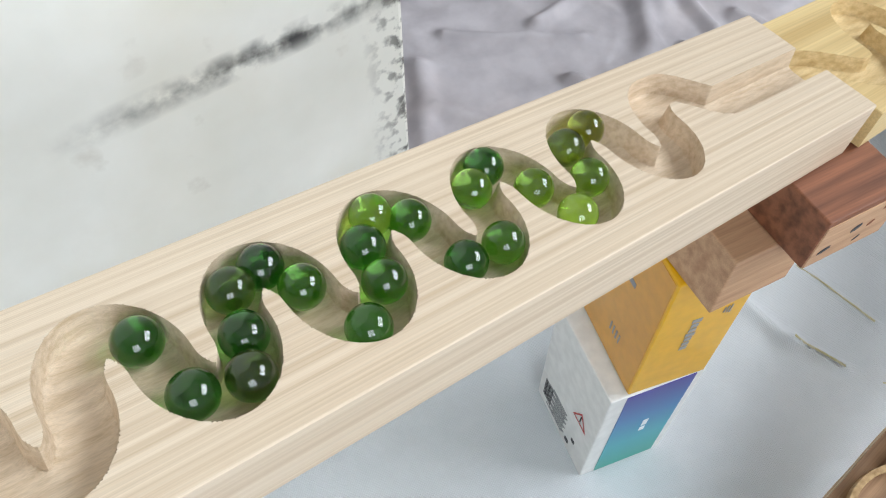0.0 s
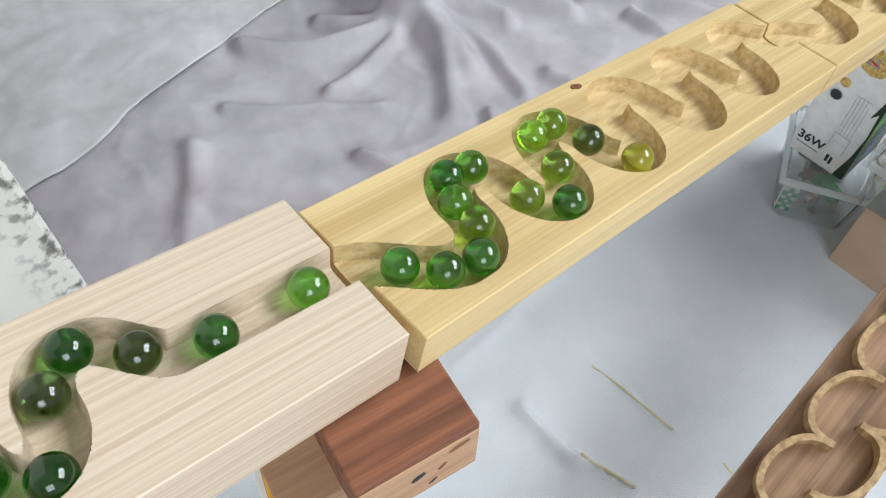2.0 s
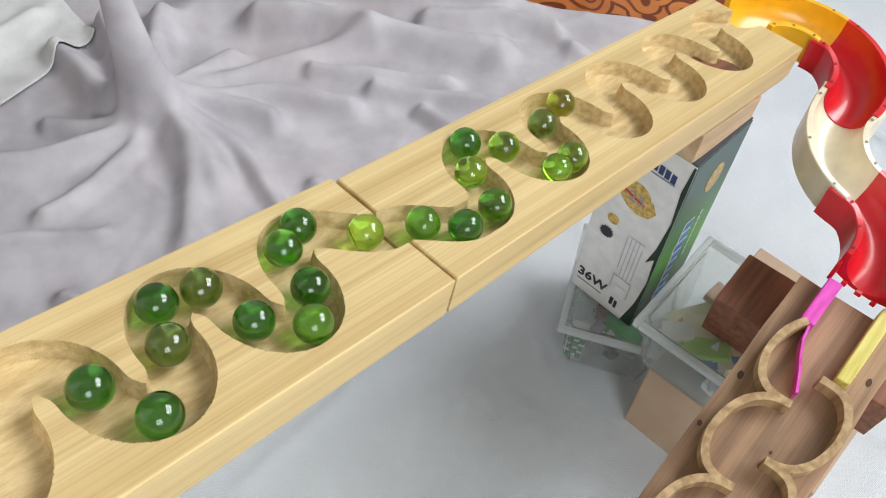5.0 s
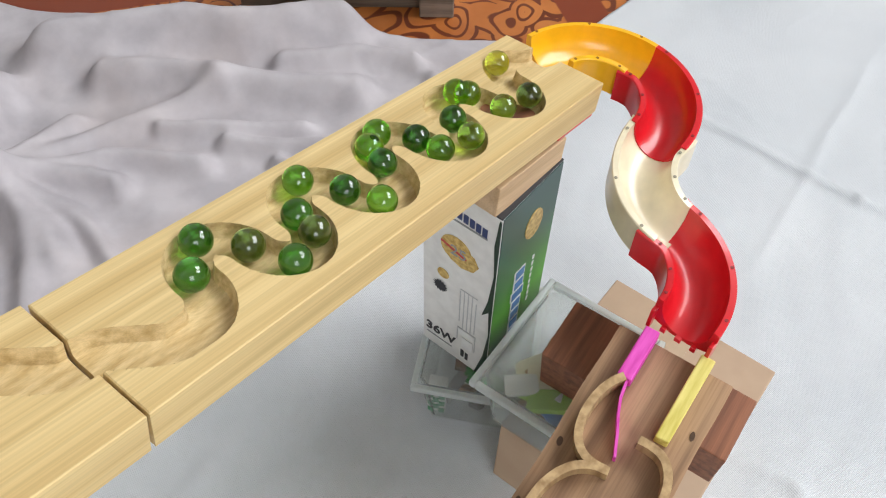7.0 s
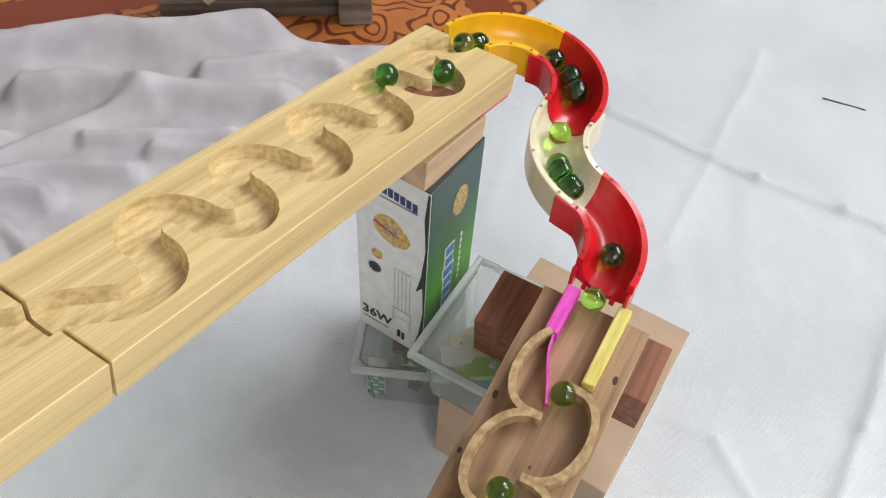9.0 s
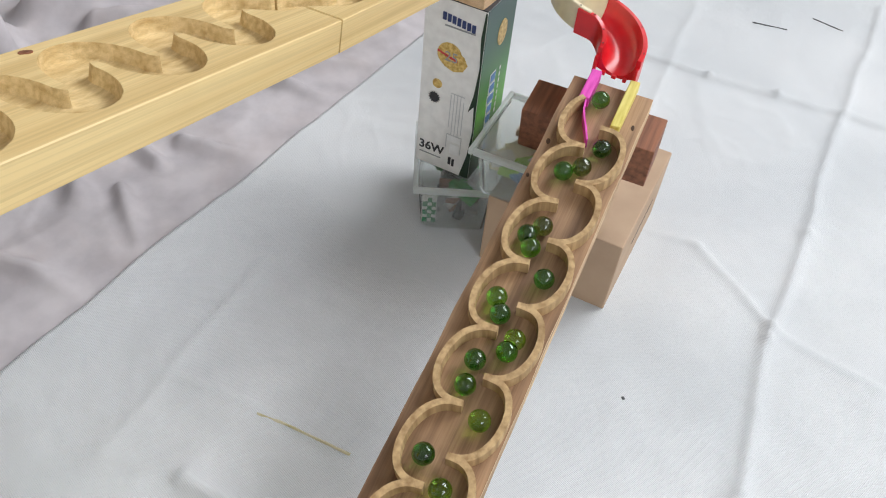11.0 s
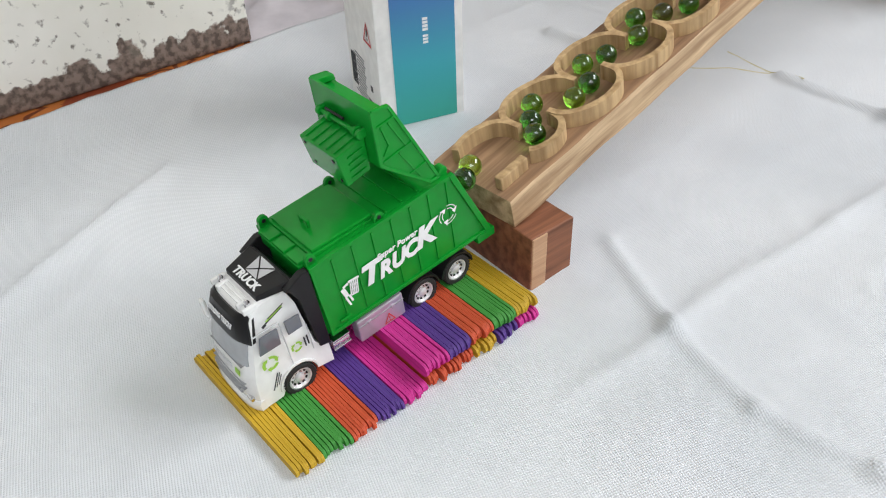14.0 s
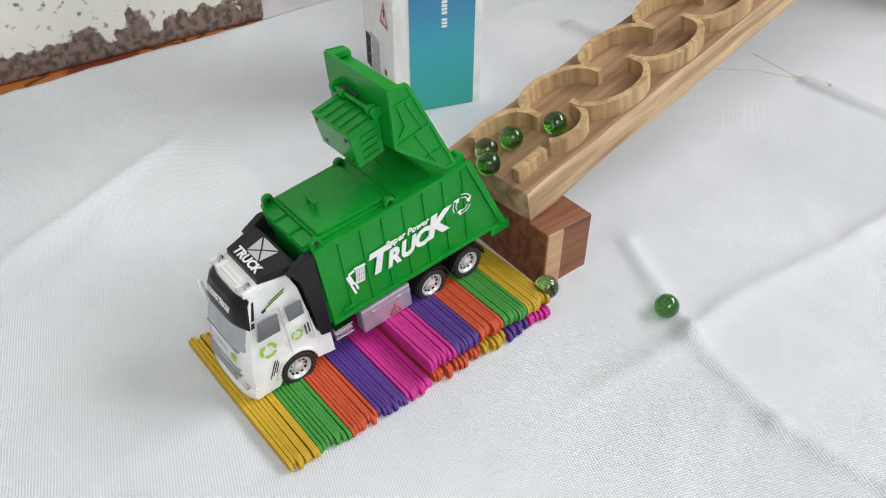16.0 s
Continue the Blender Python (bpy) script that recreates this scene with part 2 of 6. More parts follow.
def wall_material():
    """Old lime-washed plaster, with a soot streak, mould near the end and a crumbling foot."""
    m = material("old_plaster", (0.72, 0.71, 0.64), (0.83, 0.82, 0.76), (9, 9, 9), 0.85, 0.25, 8.0, 0.5, 5.0, (0.66, 0.60, 0.45), bump_size=0.002)
    n, l = m.node_tree.nodes, m.node_tree.links
    where = next(k for k in n if k.type == "TEX_COORD")
    b = n["Principled BSDF"]
    cut = n.new("ShaderNodeSeparateXYZ")
    l.new(where.outputs["Object"], cut.inputs[0])

    def near(axis, centre_at, reach):
        off, size, fall = n.new("ShaderNodeMath"), n.new("ShaderNodeMath"), n.new("ShaderNodeMapRange")
        off.operation, size.operation = "SUBTRACT", "ABSOLUTE"
        off.inputs[1].default_value = centre_at
        l.new(cut.outputs[axis], off.inputs[0])
        l.new(off.outputs[0], size.inputs[0])
        fall.inputs["From Min"].default_value, fall.inputs["From Max"].default_value = 0.0, reach
        fall.inputs["To Min"].default_value, fall.inputs["To Max"].default_value = 1.0, 0.0
        l.new(size.outputs[0], fall.inputs["Value"])
        return fall.outputs[0]

    def times(a, c):
        k = n.new("ShaderNodeMath")
        k.operation = "MULTIPLY"
        l.new(a, k.inputs[0])
        l.new(c, k.inputs[1])
        return k.outputs[0]

    def specks(scale, lo, hi, stretch=(1, 1, 1)):
        place, tex, edge = n.new("ShaderNodeMapping"), n.new("ShaderNodeTexNoise"), n.new("ShaderNodeMapRange")
        place.inputs["Scale"].default_value = stretch
        l.new(where.outputs["Object"], place.inputs["Vector"])
        l.new(place.outputs[0], tex.inputs["Vector"])
        tex.inputs["Scale"].default_value, tex.inputs["Detail"].default_value = scale, 8.0
        edge.inputs["From Min"].default_value, edge.inputs["From Max"].default_value = lo, hi
        l.new(tex.outputs["Fac"], edge.inputs["Value"])
        return edge.outputs[0]

    colour = b.inputs["Base Color"].links[0].from_socket
    streak = times(times(near("Z", 0.356, 0.013), near("X", -0.09, 0.15)), specks(45, 0.38, 0.62))
    mould = times(near("X", 0.0, 0.035), specks(90, 0.50, 0.62))
    raw, rise, bare = n.new("ShaderNodeTexNoise"), n.new("ShaderNodeMath"), n.new("ShaderNodeMapRange")
    raw.inputs["Scale"].default_value, raw.inputs["Detail"].default_value = 42.0, 9.0
    l.new(where.outputs["Object"], raw.inputs["Vector"])
    rise.operation = "MULTIPLY_ADD"
    l.new(raw.outputs["Fac"], rise.inputs[0])
    rise.inputs[1].default_value = 1.5
    l.new(near("Z", 0.0, 0.05), rise.inputs[2])
    bare.inputs["From Min"].default_value, bare.inputs["From Max"].default_value = 1.16, 1.24
    l.new(rise.outputs[0], bare.inputs["Value"])
    foot = bare.outputs[0]
    crust = times(foot, specks(140, 0.42, 0.60))
    flakes = times(near("Z", 0.06, 0.09), specks(110, 0.60, 0.68))
    dust = times(near("Z", 0.25, 0.3), specks(22, 0.62, 0.75))
    for mask, c in ((streak, (0.03, 0.03, 0.03)), (streak, (0.05, 0.05, 0.05)), (mould, (0.09, 0.085, 0.08)), (foot, (0.24, 0.18, 0.15)), (crust, (0.10, 0.075, 0.06)),
                    (flakes, (0.13, 0.11, 0.09)), (dust, (0.50, 0.46, 0.38))):
        mix = n.new("ShaderNodeMix")
        mix.data_type = "RGBA"
        l.new(mask, mix.inputs["Factor"])
        l.new(colour, mix.inputs[6])
        mix.inputs[7].default_value = (*c, 1)
        colour = mix.outputs[2]
    l.new(colour, b.inputs["Base Color"])
    return m


def floor_material():
    """Orange vinyl printed with framed panels and dark scrolls."""
    m = material("patterned_vinyl", (0.40, 0.115, 0.025), (0.55, 0.19, 0.045), (12, 12, 12), 0.4, 0.05, 4.0)
    n, l = m.node_tree.nodes, m.node_tree.links
    where = next(k for k in n if k.type == "TEX_COORD")
    b = n["Principled BSDF"]
    turn, bend, push, ring, curl, frame_tex = (n.new("ShaderNode" + k) for k in ("Mapping", "TexNoise", "VectorMath", "TexVoronoi", "MapRange", "TexBrick"))
    turn.inputs["Rotation"].default_value = (0, 0, radians(16))
    l.new(where.outputs["Object"], turn.inputs["Vector"])
    bend.inputs["Scale"].default_value, bend.inputs["Detail"].default_value = 14.0, 1.0
    l.new(turn.outputs[0], bend.inputs["Vector"])
    push.operation = "MULTIPLY_ADD"
    push.inputs[1].default_value = (0.05, 0.05, 0.0)
    l.new(bend.outputs["Color"], push.inputs[0])
    l.new(turn.outputs[0], push.inputs[2])
    # Scrolls: rings round scattered centres.
    ring.inputs["Scale"].default_value = 24.0
    l.new(push.outputs[0], ring.inputs["Vector"])
    wave_of = n.new("ShaderNodeMath")
    wave_of.operation = "PINGPONG"
    wave_of.inputs[1].default_value = 0.16
    l.new(ring.outputs["Distance"], wave_of.inputs[0])
    curl.inputs["From Min"].default_value, curl.inputs["From Max"].default_value = 0.060, 0.040
    l.new(wave_of.outputs[0], curl.inputs["Value"])
    # Framed panels.
    frame_tex.offset = 0.0
    for key, value in (("Scale", 1.0), ("Brick Width", 0.36), ("Row Height", 0.36), ("Mortar Size", 0.030), ("Mortar Smooth", 0.1)):
        frame_tex.inputs[key].default_value = value
    l.new(turn.outputs[0], frame_tex.inputs["Vector"])
    colour = b.inputs["Base Color"].links[0].from_socket
    for mask, c in ((curl.outputs[0], (0.15, 0.034, 0.012)), (frame_tex.outputs["Fac"], (0.23, 0.045, 0.016))):
        mix = n.new("ShaderNodeMix")
        mix.data_type = "RGBA"
        l.new(mask, mix.inputs["Factor"])
        l.new(colour, mix.inputs[6])
        mix.inputs[7].default_value = (*c, 1)
        colour = mix.outputs[2]
    l.new(colour, b.inputs["Base Color"])
    return m


TARP, PLASTER, VINYL = tarp_material(), wall_material(), floor_material()
# Grey of the unseen room walls, set by how much light they bounce.
PAINT = material("unseen_wall_grey", (0.48, 0.48, 0.47), (0.56, 0.56, 0.55), (3, 3, 3), 0.9, 0.1, 6.0, bump_size=0.002)


# ---- mesh helpers ----
def part(name, bm, mat, parent=None, label="", smooth_faces=False):
    """Links a bmesh as one mesh object, under a thing or a part where one is given."""
    me = bpy.data.meshes.new(name)
    bmesh.ops.recalc_face_normals(bm, faces=bm.faces)
    bm.to_mesh(me)
    bm.free()
    me.materials.append(mat)
    if smooth_faces:
        me.polygons.foreach_set("use_smooth", [True] * len(me.polygons))
        me.set_sharp_from_angle(angle=radians(38))
    ob = new(name, me)
    if parent is not None:
        ob.parent = parent
    return tagged(ob, label)


def thing(name, m, label, category, group=""):
    ob = new(name)
    ob.empty_display_size = 0.01
    ob.matrix_world = m
    return tagged(ob, label, category, group)


def block(lo, hi, bevel=0.0, steps=2):
    bm = bmesh.new()
    bmesh.ops.create_cube(bm, size=1)
    for v in bm.verts:
        v.co = Vector([(a + b) / 2 + c * (b - a) for a, b, c in zip(lo, hi, v.co)])
    if bevel:
        bmesh.ops.bevel(bm, geom=list(bm.edges), offset=bevel, segments=steps, affect="EDGES", profile=0.5)
    return bm


def prism(points, lo, hi, along="y", bevel=0.0):
    """A polygon pushed from lo to hi along an axis; its points hold the two other axes in order."""
    bm = bmesh.new()
    put = {"x": lambda p, h: (h, p[0], p[1]), "y": lambda p, h: (p[0], h, p[1]), "z": lambda p, h: (p[0], p[1], h)}[along]
    a, b = [bm.verts.new(put(p, lo)) for p in points], [bm.verts.new(put(p, hi)) for p in points]
    bm.faces.new(a)
    bm.faces.new(b[::-1])
    for i in range(len(points)):
        j = (i + 1) % len(points)
        bm.faces.new((a[i], b[i], b[j], a[j]))
    bmesh.ops.recalc_face_normals(bm, faces=bm.faces)
    if bevel:
        bmesh.ops.bevel(bm, geom=list(bm.edges), offset=bevel, segments=2, affect="EDGES", profile=0.5)
    return bm


def rod(radius, length, m, segments=24, radius_end=None, bevel=0.0):
    """A cylinder about the z axis of m, centred on it."""
    bm = bmesh.new()
    bmesh.ops.create_cone(bm, cap_ends=True, segments=segments, radius1=radius, radius2=radius if radius_end is None else radius_end, depth=length)
    if bevel:
        rims = [e for e in bm.edges if len(e.link_faces) == 2 and max(len(f.verts) for f in e.link_faces) > 4]
        bmesh.ops.bevel(bm, geom=rims, offset=bevel, segments=2, affect="EDGES", profile=0.5)
    bmesh.ops.transform(bm, matrix=m, verts=bm.verts)
    return bm


def joined(*pieces):
    out = bmesh.new()
    for bm in pieces:
        me = bpy.data.meshes.new("piece")
        bm.to_mesh(me)
        bm.free()
        out.from_mesh(me)
        bpy.data.meshes.remove(me)
    return out


def lettering(body, size, m, mat, parent, name="lettering", shear=0.0, depth=0.0002, wide=1.0, bold=0.0):
    """Words in the built-in font as a thin mesh; m puts their middle on a surface, facing its z."""
    curve = bpy.data.curves.new(name, "FONT")
    curve.body, curve.size, curve.extrude, curve.shear = body, size, depth, shear
    curve.offset = bold
    curve.align_x, curve.align_y, curve.resolution_u = "CENTER", "CENTER", 3
    shape = new(name + "_curve", curve)
    me = bpy.data.meshes.new_from_object(shape)
    bpy.data.objects.remove(shape)
    bpy.data.curves.remove(curve)
    me.transform(m @ Matrix.Diagonal((wide, 1, 1, 1)))
    me.name = name
    me.materials.clear()
    me.materials.append(mat)
    ob = new(name, me)
    ob.parent = parent
    return ob


def grain_at(x, y, z):
    """Noise over arrays of places."""
    x, y = np.broadcast_arrays(np.asarray(x, float), np.asarray(y, float))
    return np.array([noise.noise((p, q, z)) for p, q in zip(x.ravel(), y.ravel())]).reshape(x.shape)


def sheet(name, nu, nv, plan, height, mat, thick=0.0012):
    """A cloth: a grid laid by plan(s, t), both from 0 to 1, raised by height(a, b), with a thin solid's thickness."""
    s, t = np.meshgrid(np.linspace(0, 1, nu), np.linspace(0, 1, nv), indexing="ij")
    a, b = plan(s, t)
    x, y = to_world(a, b)
    verts = np.stack([x, y, height(a, b)], 2).reshape(-1, 3).tolist()
    faces = [(i * nv + j, (i + 1) * nv + j, (i + 1) * nv + j + 1, i * nv + j + 1) for i in range(nu - 1) for j in range(nv - 1)]
    me = bpy.data.meshes.new(name)
    me.from_pydata(verts, [], faces)
    me.polygons.foreach_set("use_smooth", [True] * len(faces))
    me.materials.append(mat)
    ob = new(name, me)
    solid = ob.modifiers.new("thickness", "SOLIDIFY")
    solid.thickness, solid.offset = thick, 1.0
    return ob


def ridge(x, y, a, b, high, wide, crisp=False):
    """Height of a fold that runs from a to b: a soft roll, or a crisp crease."""
    (ax, ay), (bx, by) = a, b
    dx, dy = bx - ax, by - ay
    k = np.clip(((x - ax) * dx + (y - ay) * dy) / (dx * dx + dy * dy), 0.0, 1.0)
    d2 = (x - ax - k * dx) ** 2 + (y - ay - k * dy) ** 2
    if crisp:
        return high * np.exp(-np.sqrt(d2 + 0.000001) / wide * 1.3)
    return high * np.exp(-d2 / (wide * wide))


def each(name, pieces, mat, parent, label=""):
    """Alike pieces of a thing, each as a part of its own."""
    return [part(name, bm, mat, parent, label) for bm in pieces]


# ---- marble course: plank frames and centre lines ----
def axes(heading, slope):
    return Matrix.Rotation(radians(heading), 4, "Z") @ Matrix.Rotation(radians(-slope), 4, "Y")


R_MARBLE = 0.0075
FRAME_A = Matrix.Translation((0.561, 0.693, 0.431)) @ axes(17.5, -12.0)
FRAME_B = Matrix.Translation((0.862, 0.798, 0.352)) @ axes(19.75, -13.0)
FRAME_C = Matrix.Translation((0.862, 0.798, 0.352)) @ axes(19.3, -11.0)
FRAME_D = Matrix.Translation((0.493, 0.467, 0.066)) @ axes(22.8, 12.6)


def ease(a, b, x):
    x = min(max(x, 0.0), 1.0)
    return a + (b - a) * x * x * (3 - 2 * x)


def wave(u, top, period, mid, swing, power=0.72):
    c = math.cos(2 * math.pi * (u - top) / period)
    return mid + swing * math.copysign(abs(c) ** power, c)


def line_a(u):
    if u > -0.0922:
        return ease(0.0548, 0.0365, (u + 0.0870) / 0.022)
    return wave(u, -0.0922, 0.0470, 0.0376, 0.0172, 0.45)


def line_b(u):
    if u > -0.0338:
        return ease(0.0560, 0.0365, (u + 0.0338) / 0.03)
    if u < -0.2804:
        return ease(0.041, 0.018, (u + 0.326) / 0.040)
    return wave(u, -0.253, 0.0548, 0.037, 0.0190, 0.45)


def line_c(u):
    if u < 0.0383:
        return ease(0.0365, 0.019, u / 0.03)
    if u > 0.2944:
        return ease(0.0540, 0.041, (u - 0.2944) / 0.026)
    return wave(u, 0.0668, 0.0569, 0.0365, 0.0175, 0.45)


def pressed(line, mid, gain):
    """The marbles' way in a groove: pressed against its outer side in the bends."""
    return lambda u: mid + (line(u) - mid) * gain


run_a, run_b, run_c = pressed(line_a, 0.0376, 1.10), pressed(line_b, 0.037, 1.12), pressed(line_c, 0.0365, 1.14)


def line_d(u):
    if u > 0.628:
        return ease(0.017, 0.035, (u - 0.628) / 0.035)
    return wave(u, 0.188, 0.0577, 0.0285, 0.0125, 1.0)


def centre(line, lo, hi, n):
    """Points (u, v) of a groove's centre line, evenly spaced along it."""
    us = np.linspace(lo, hi, n * 8 + 1)
    vs = np.array([line(u) for u in us])
    far = np.concatenate([[0.0], np.cumsum(np.hypot(np.diff(us), np.diff(vs)))])
    at = np.linspace(0.0, far[-1], n + 1)
    return list(zip(np.interp(at, far, us).tolist(), np.interp(at, far, vs).tolist()))


def smooth(points, n):
    """A Catmull-Rom curve through the points."""
    out = []
    q = [points[0]] + list(points) + [points[-1]]
    for i in range(1, len(q) - 2):
        a, b, c, d = (Vector(p) for p in q[i - 1:i + 3])
        for k in range(n):
            t = k / n
            out.append(0.5 * ((2 * b) + (c - a) * t + (2 * a - 5 * b + 4 * c - d) * t * t + (3 * b - a - 3 * c + d) * t ** 3))
    return out + [Vector(points[-1])]


# Floor of the plastic slide: four quarter bends, from the third plank down to the last board.
SLIDE_HIGH, SLIDE_STEPS = 0.0195, 24


def slide_line():
    at, heading, low = Vector((1.1545, 0.9465)), 15.0, [0.2700, 0.2615, 0.2540, 0.2420, 0.2270]
    out = [Vector((at.x, at.y, low[0]))]
    for k, (radius, way) in enumerate(((0.042, -1), (0.043, -1), (0.041, 1), (0.038, -1))):
        a0 = radians(heading)
        middle = at + Vector((-math.sin(a0), math.cos(a0))) * radius * way
        for i in range(1, SLIDE_STEPS + 1):
            a = a0 + way * radians(90) * i / SLIDE_STEPS
            p = middle - Vector((-math.sin(a), math.cos(a))) * radius * way
            out.append(Vector((p.x, p.y, low[k] + (low[k + 1] - low[k]) * i / SLIDE_STEPS)))
        at, heading = p, heading + 90 * way
    return out


SLIDE_LINE = slide_line()


# ---- the room ----
def build_room():
    ground = part("floor", block((-2.2, -1.9, -0.05), (3.1, 3.0, 0.0)), VINYL)
    tagged(ground, "orange patterned vinyl floor with dark red scrolls", "floor", kind="structure")
    m = Matrix.Translation((0.412, 0.93, 0.0)) @ axes(16.5, 0)
    wall = part("wall_1", block((-1.6, 0.0, 0.0), (0.0, 0.16, 3.2), 0.004, 2), PLASTER)
    wall.matrix_world = m
    tagged(wall, "old lime-washed plaster wall with soot streaks and mould", "wall", kind="structure")

    def holed(name, lo, hi, along, hole):
        """A wall with one opening through it: four blocks in one mesh."""
        (a, b), (c, d) = hole
        k = 0 if along == "x" else 1
        spans = [((lo[k], a), (lo[2], hi[2])), ((b, hi[k]), (lo[2], hi[2])), ((a, b), (lo[2], c)), ((a, b), (d, hi[2]))]
        pieces = []
        for (p, q), (r, s) in spans:
            low, high = list(lo), list(hi)
            low[k], high[k], low[2], high[2] = p, q, r, s
            pieces.append(block(low, high))
        return tagged(part(name, joined(*pieces), PAINT), "unseen plain grey wall added to enclose the room and bounce light", "wall", kind="structure")

    # Unseen walls and ceiling, added to enclose the place and bounce its light.
    holed("wall_east", (3.05, -1.9, 0.0), (3.20, 3.0, 3.2), "y", ((-1.02, 1.38), (1.64, 2.96)))
    # This opening is unseen as well, made to hold the fill lamp.
    holed("wall_south", (-2.2, -1.95, 0.0), (3.05, -1.8, 3.2), "x", ((-0.55, 0.95), (1.22, 2.68)))
    for name, lo, hi in (("wall_west", (-2.35, -1.95, 0.0), (-2.2, 3.0, 3.2)), ("wall_north", (-2.2, 2.85, 0.0), (3.05, 3.0, 3.2)),
                         ("ceiling", (-2.35, -1.95, 3.2), (3.20, 3.0, 3.3))):
        tagged(part(name, block(lo, hi), PAINT), "unseen plain grey surface added to enclose the room and bounce light", name.split("_")[0], kind="structure")


E1, E2 = Vector((math.cos(radians(16)), math.sin(radians(16)), 0)), Vector((-math.sin(radians(16)), math.cos(radians(16)), 0))
CLOTH_ORIGIN = Vector((0.43, 0.927, 0.0))


def to_world(a, b):
    return CLOTH_ORIGIN.x + E1.x * a + E2.x * b, CLOTH_ORIGIN.y + E1.y * a + E2.y * b


TARP_FOLDS = [((0.578, 0.475), (0.565, 0.383), 0.0026, 0.006), ((0.565, 0.383), (0.572, 0.31), 0.0024, 0.006), ((0.572, 0.31), (0.60, 0.25), 0.0024, 0.007), ((0.60, 0.25), (0.72, 0.02), 0.003, 0.008),
              ((0.389, 0.334), (0.566, 0.385), 0.0018, 0.006), ((0.566, 0.387), (0.728, 0.425), 0.0018, 0.008), ((0.728, 0.425), (1.03, 0.497), 0.0018, 0.009),
              ((1.033, 0.497), (1.19, 0.569), 0.003, 0.007), ((1.19, 0.569), (1.354, 0.624), 0.003, 0.007), ((1.354, 0.624), (1.915, 0.808), 0.003, 0.008),
              ((1.204, 0.775), (1.243, 0.69), 0.002, 0.006), ((1.243, 0.69), (1.204, 0.575), 0.002, 0.006), ((1.204, 0.575), (1.24, 0.40), 0.002, 0.007),
              ((1.471, 1.04), (1.521, 0.87), 0.0042, 0.006), ((1.521, 0.87), (1.56, 0.782), 0.0042, 0.006), ((1.56, 0.782), (1.618, 0.653), 0.0042, 0.006), ((0.842, 0.625), (0.873, 0.52), 0.0048, 0.0055),
              ((0.873, 0.52), (0.96, 0.29), 0.0048, 0.0055), ((1.713, 1.007), (1.385, 0.865), 0.0012, 0.008), ((0.747, 0.884), (0.811, 0.731), 0.0014, 0.004), ((0.724, 0.741), (0.753, 0.699), 0.004, 0.006),
              ((0.72, 0.74), (0.70, 0.80), 0.006, 0.010), ((0.66, 0.86), (0.88, 0.95), 0.0012, 0.010), ((0.30, 0.70), (0.12, 0.52), 0.002, 0.012)]


def tarp_height(a, b):
    x, y = to_world(a, b)
    z = 0.0016 + 0.0026 * (0.5 + 0.5 * grain_at(x * 5, y * 5, 0.3)) + 0.0016 * (0.5 + 0.5 * grain_at(x * 17, y * 17, 2.3))
    wx, wy = x + 0.006 * grain_at(x * 11, y * 11, 6.1), y + 0.006 * grain_at(x * 11, y * 11, 8.4)
    z = z + sum(ridge(wx, wy, p, q, h * 2.4, w * 0.9, True) for p, q, h, w in TARP_FOLDS)
    # Small wrinkles of the woven plastic, all over and in all directions.
    z = z + 0.0011 * np.maximum(0, 1 - 5 * np.abs(grain_at(x * 8 + 3, y * 8, 1.1))) + 0.0006 * np.maximum(0, 1 - 5 * np.abs(grain_at(x * 21, y * 21 + 5, 4.1)))
    for cx, cy, r in ((0.40, 0.43, 0.13), (0.52, 0.74, 0.08), (1.14, 0.80, 0.13), (1.04, 0.93, 0.08)):
        k = np.exp(-(((x - cx) ** 2 + (y - cy) ** 2) / (r * r)) ** 2)
        z = z * (1 - k) + 0.0004 * k
    return np.maximum(z - 0.0016 + 0.002 * np.clip(1 + b / 0.06, 0, 1), 0.0003)


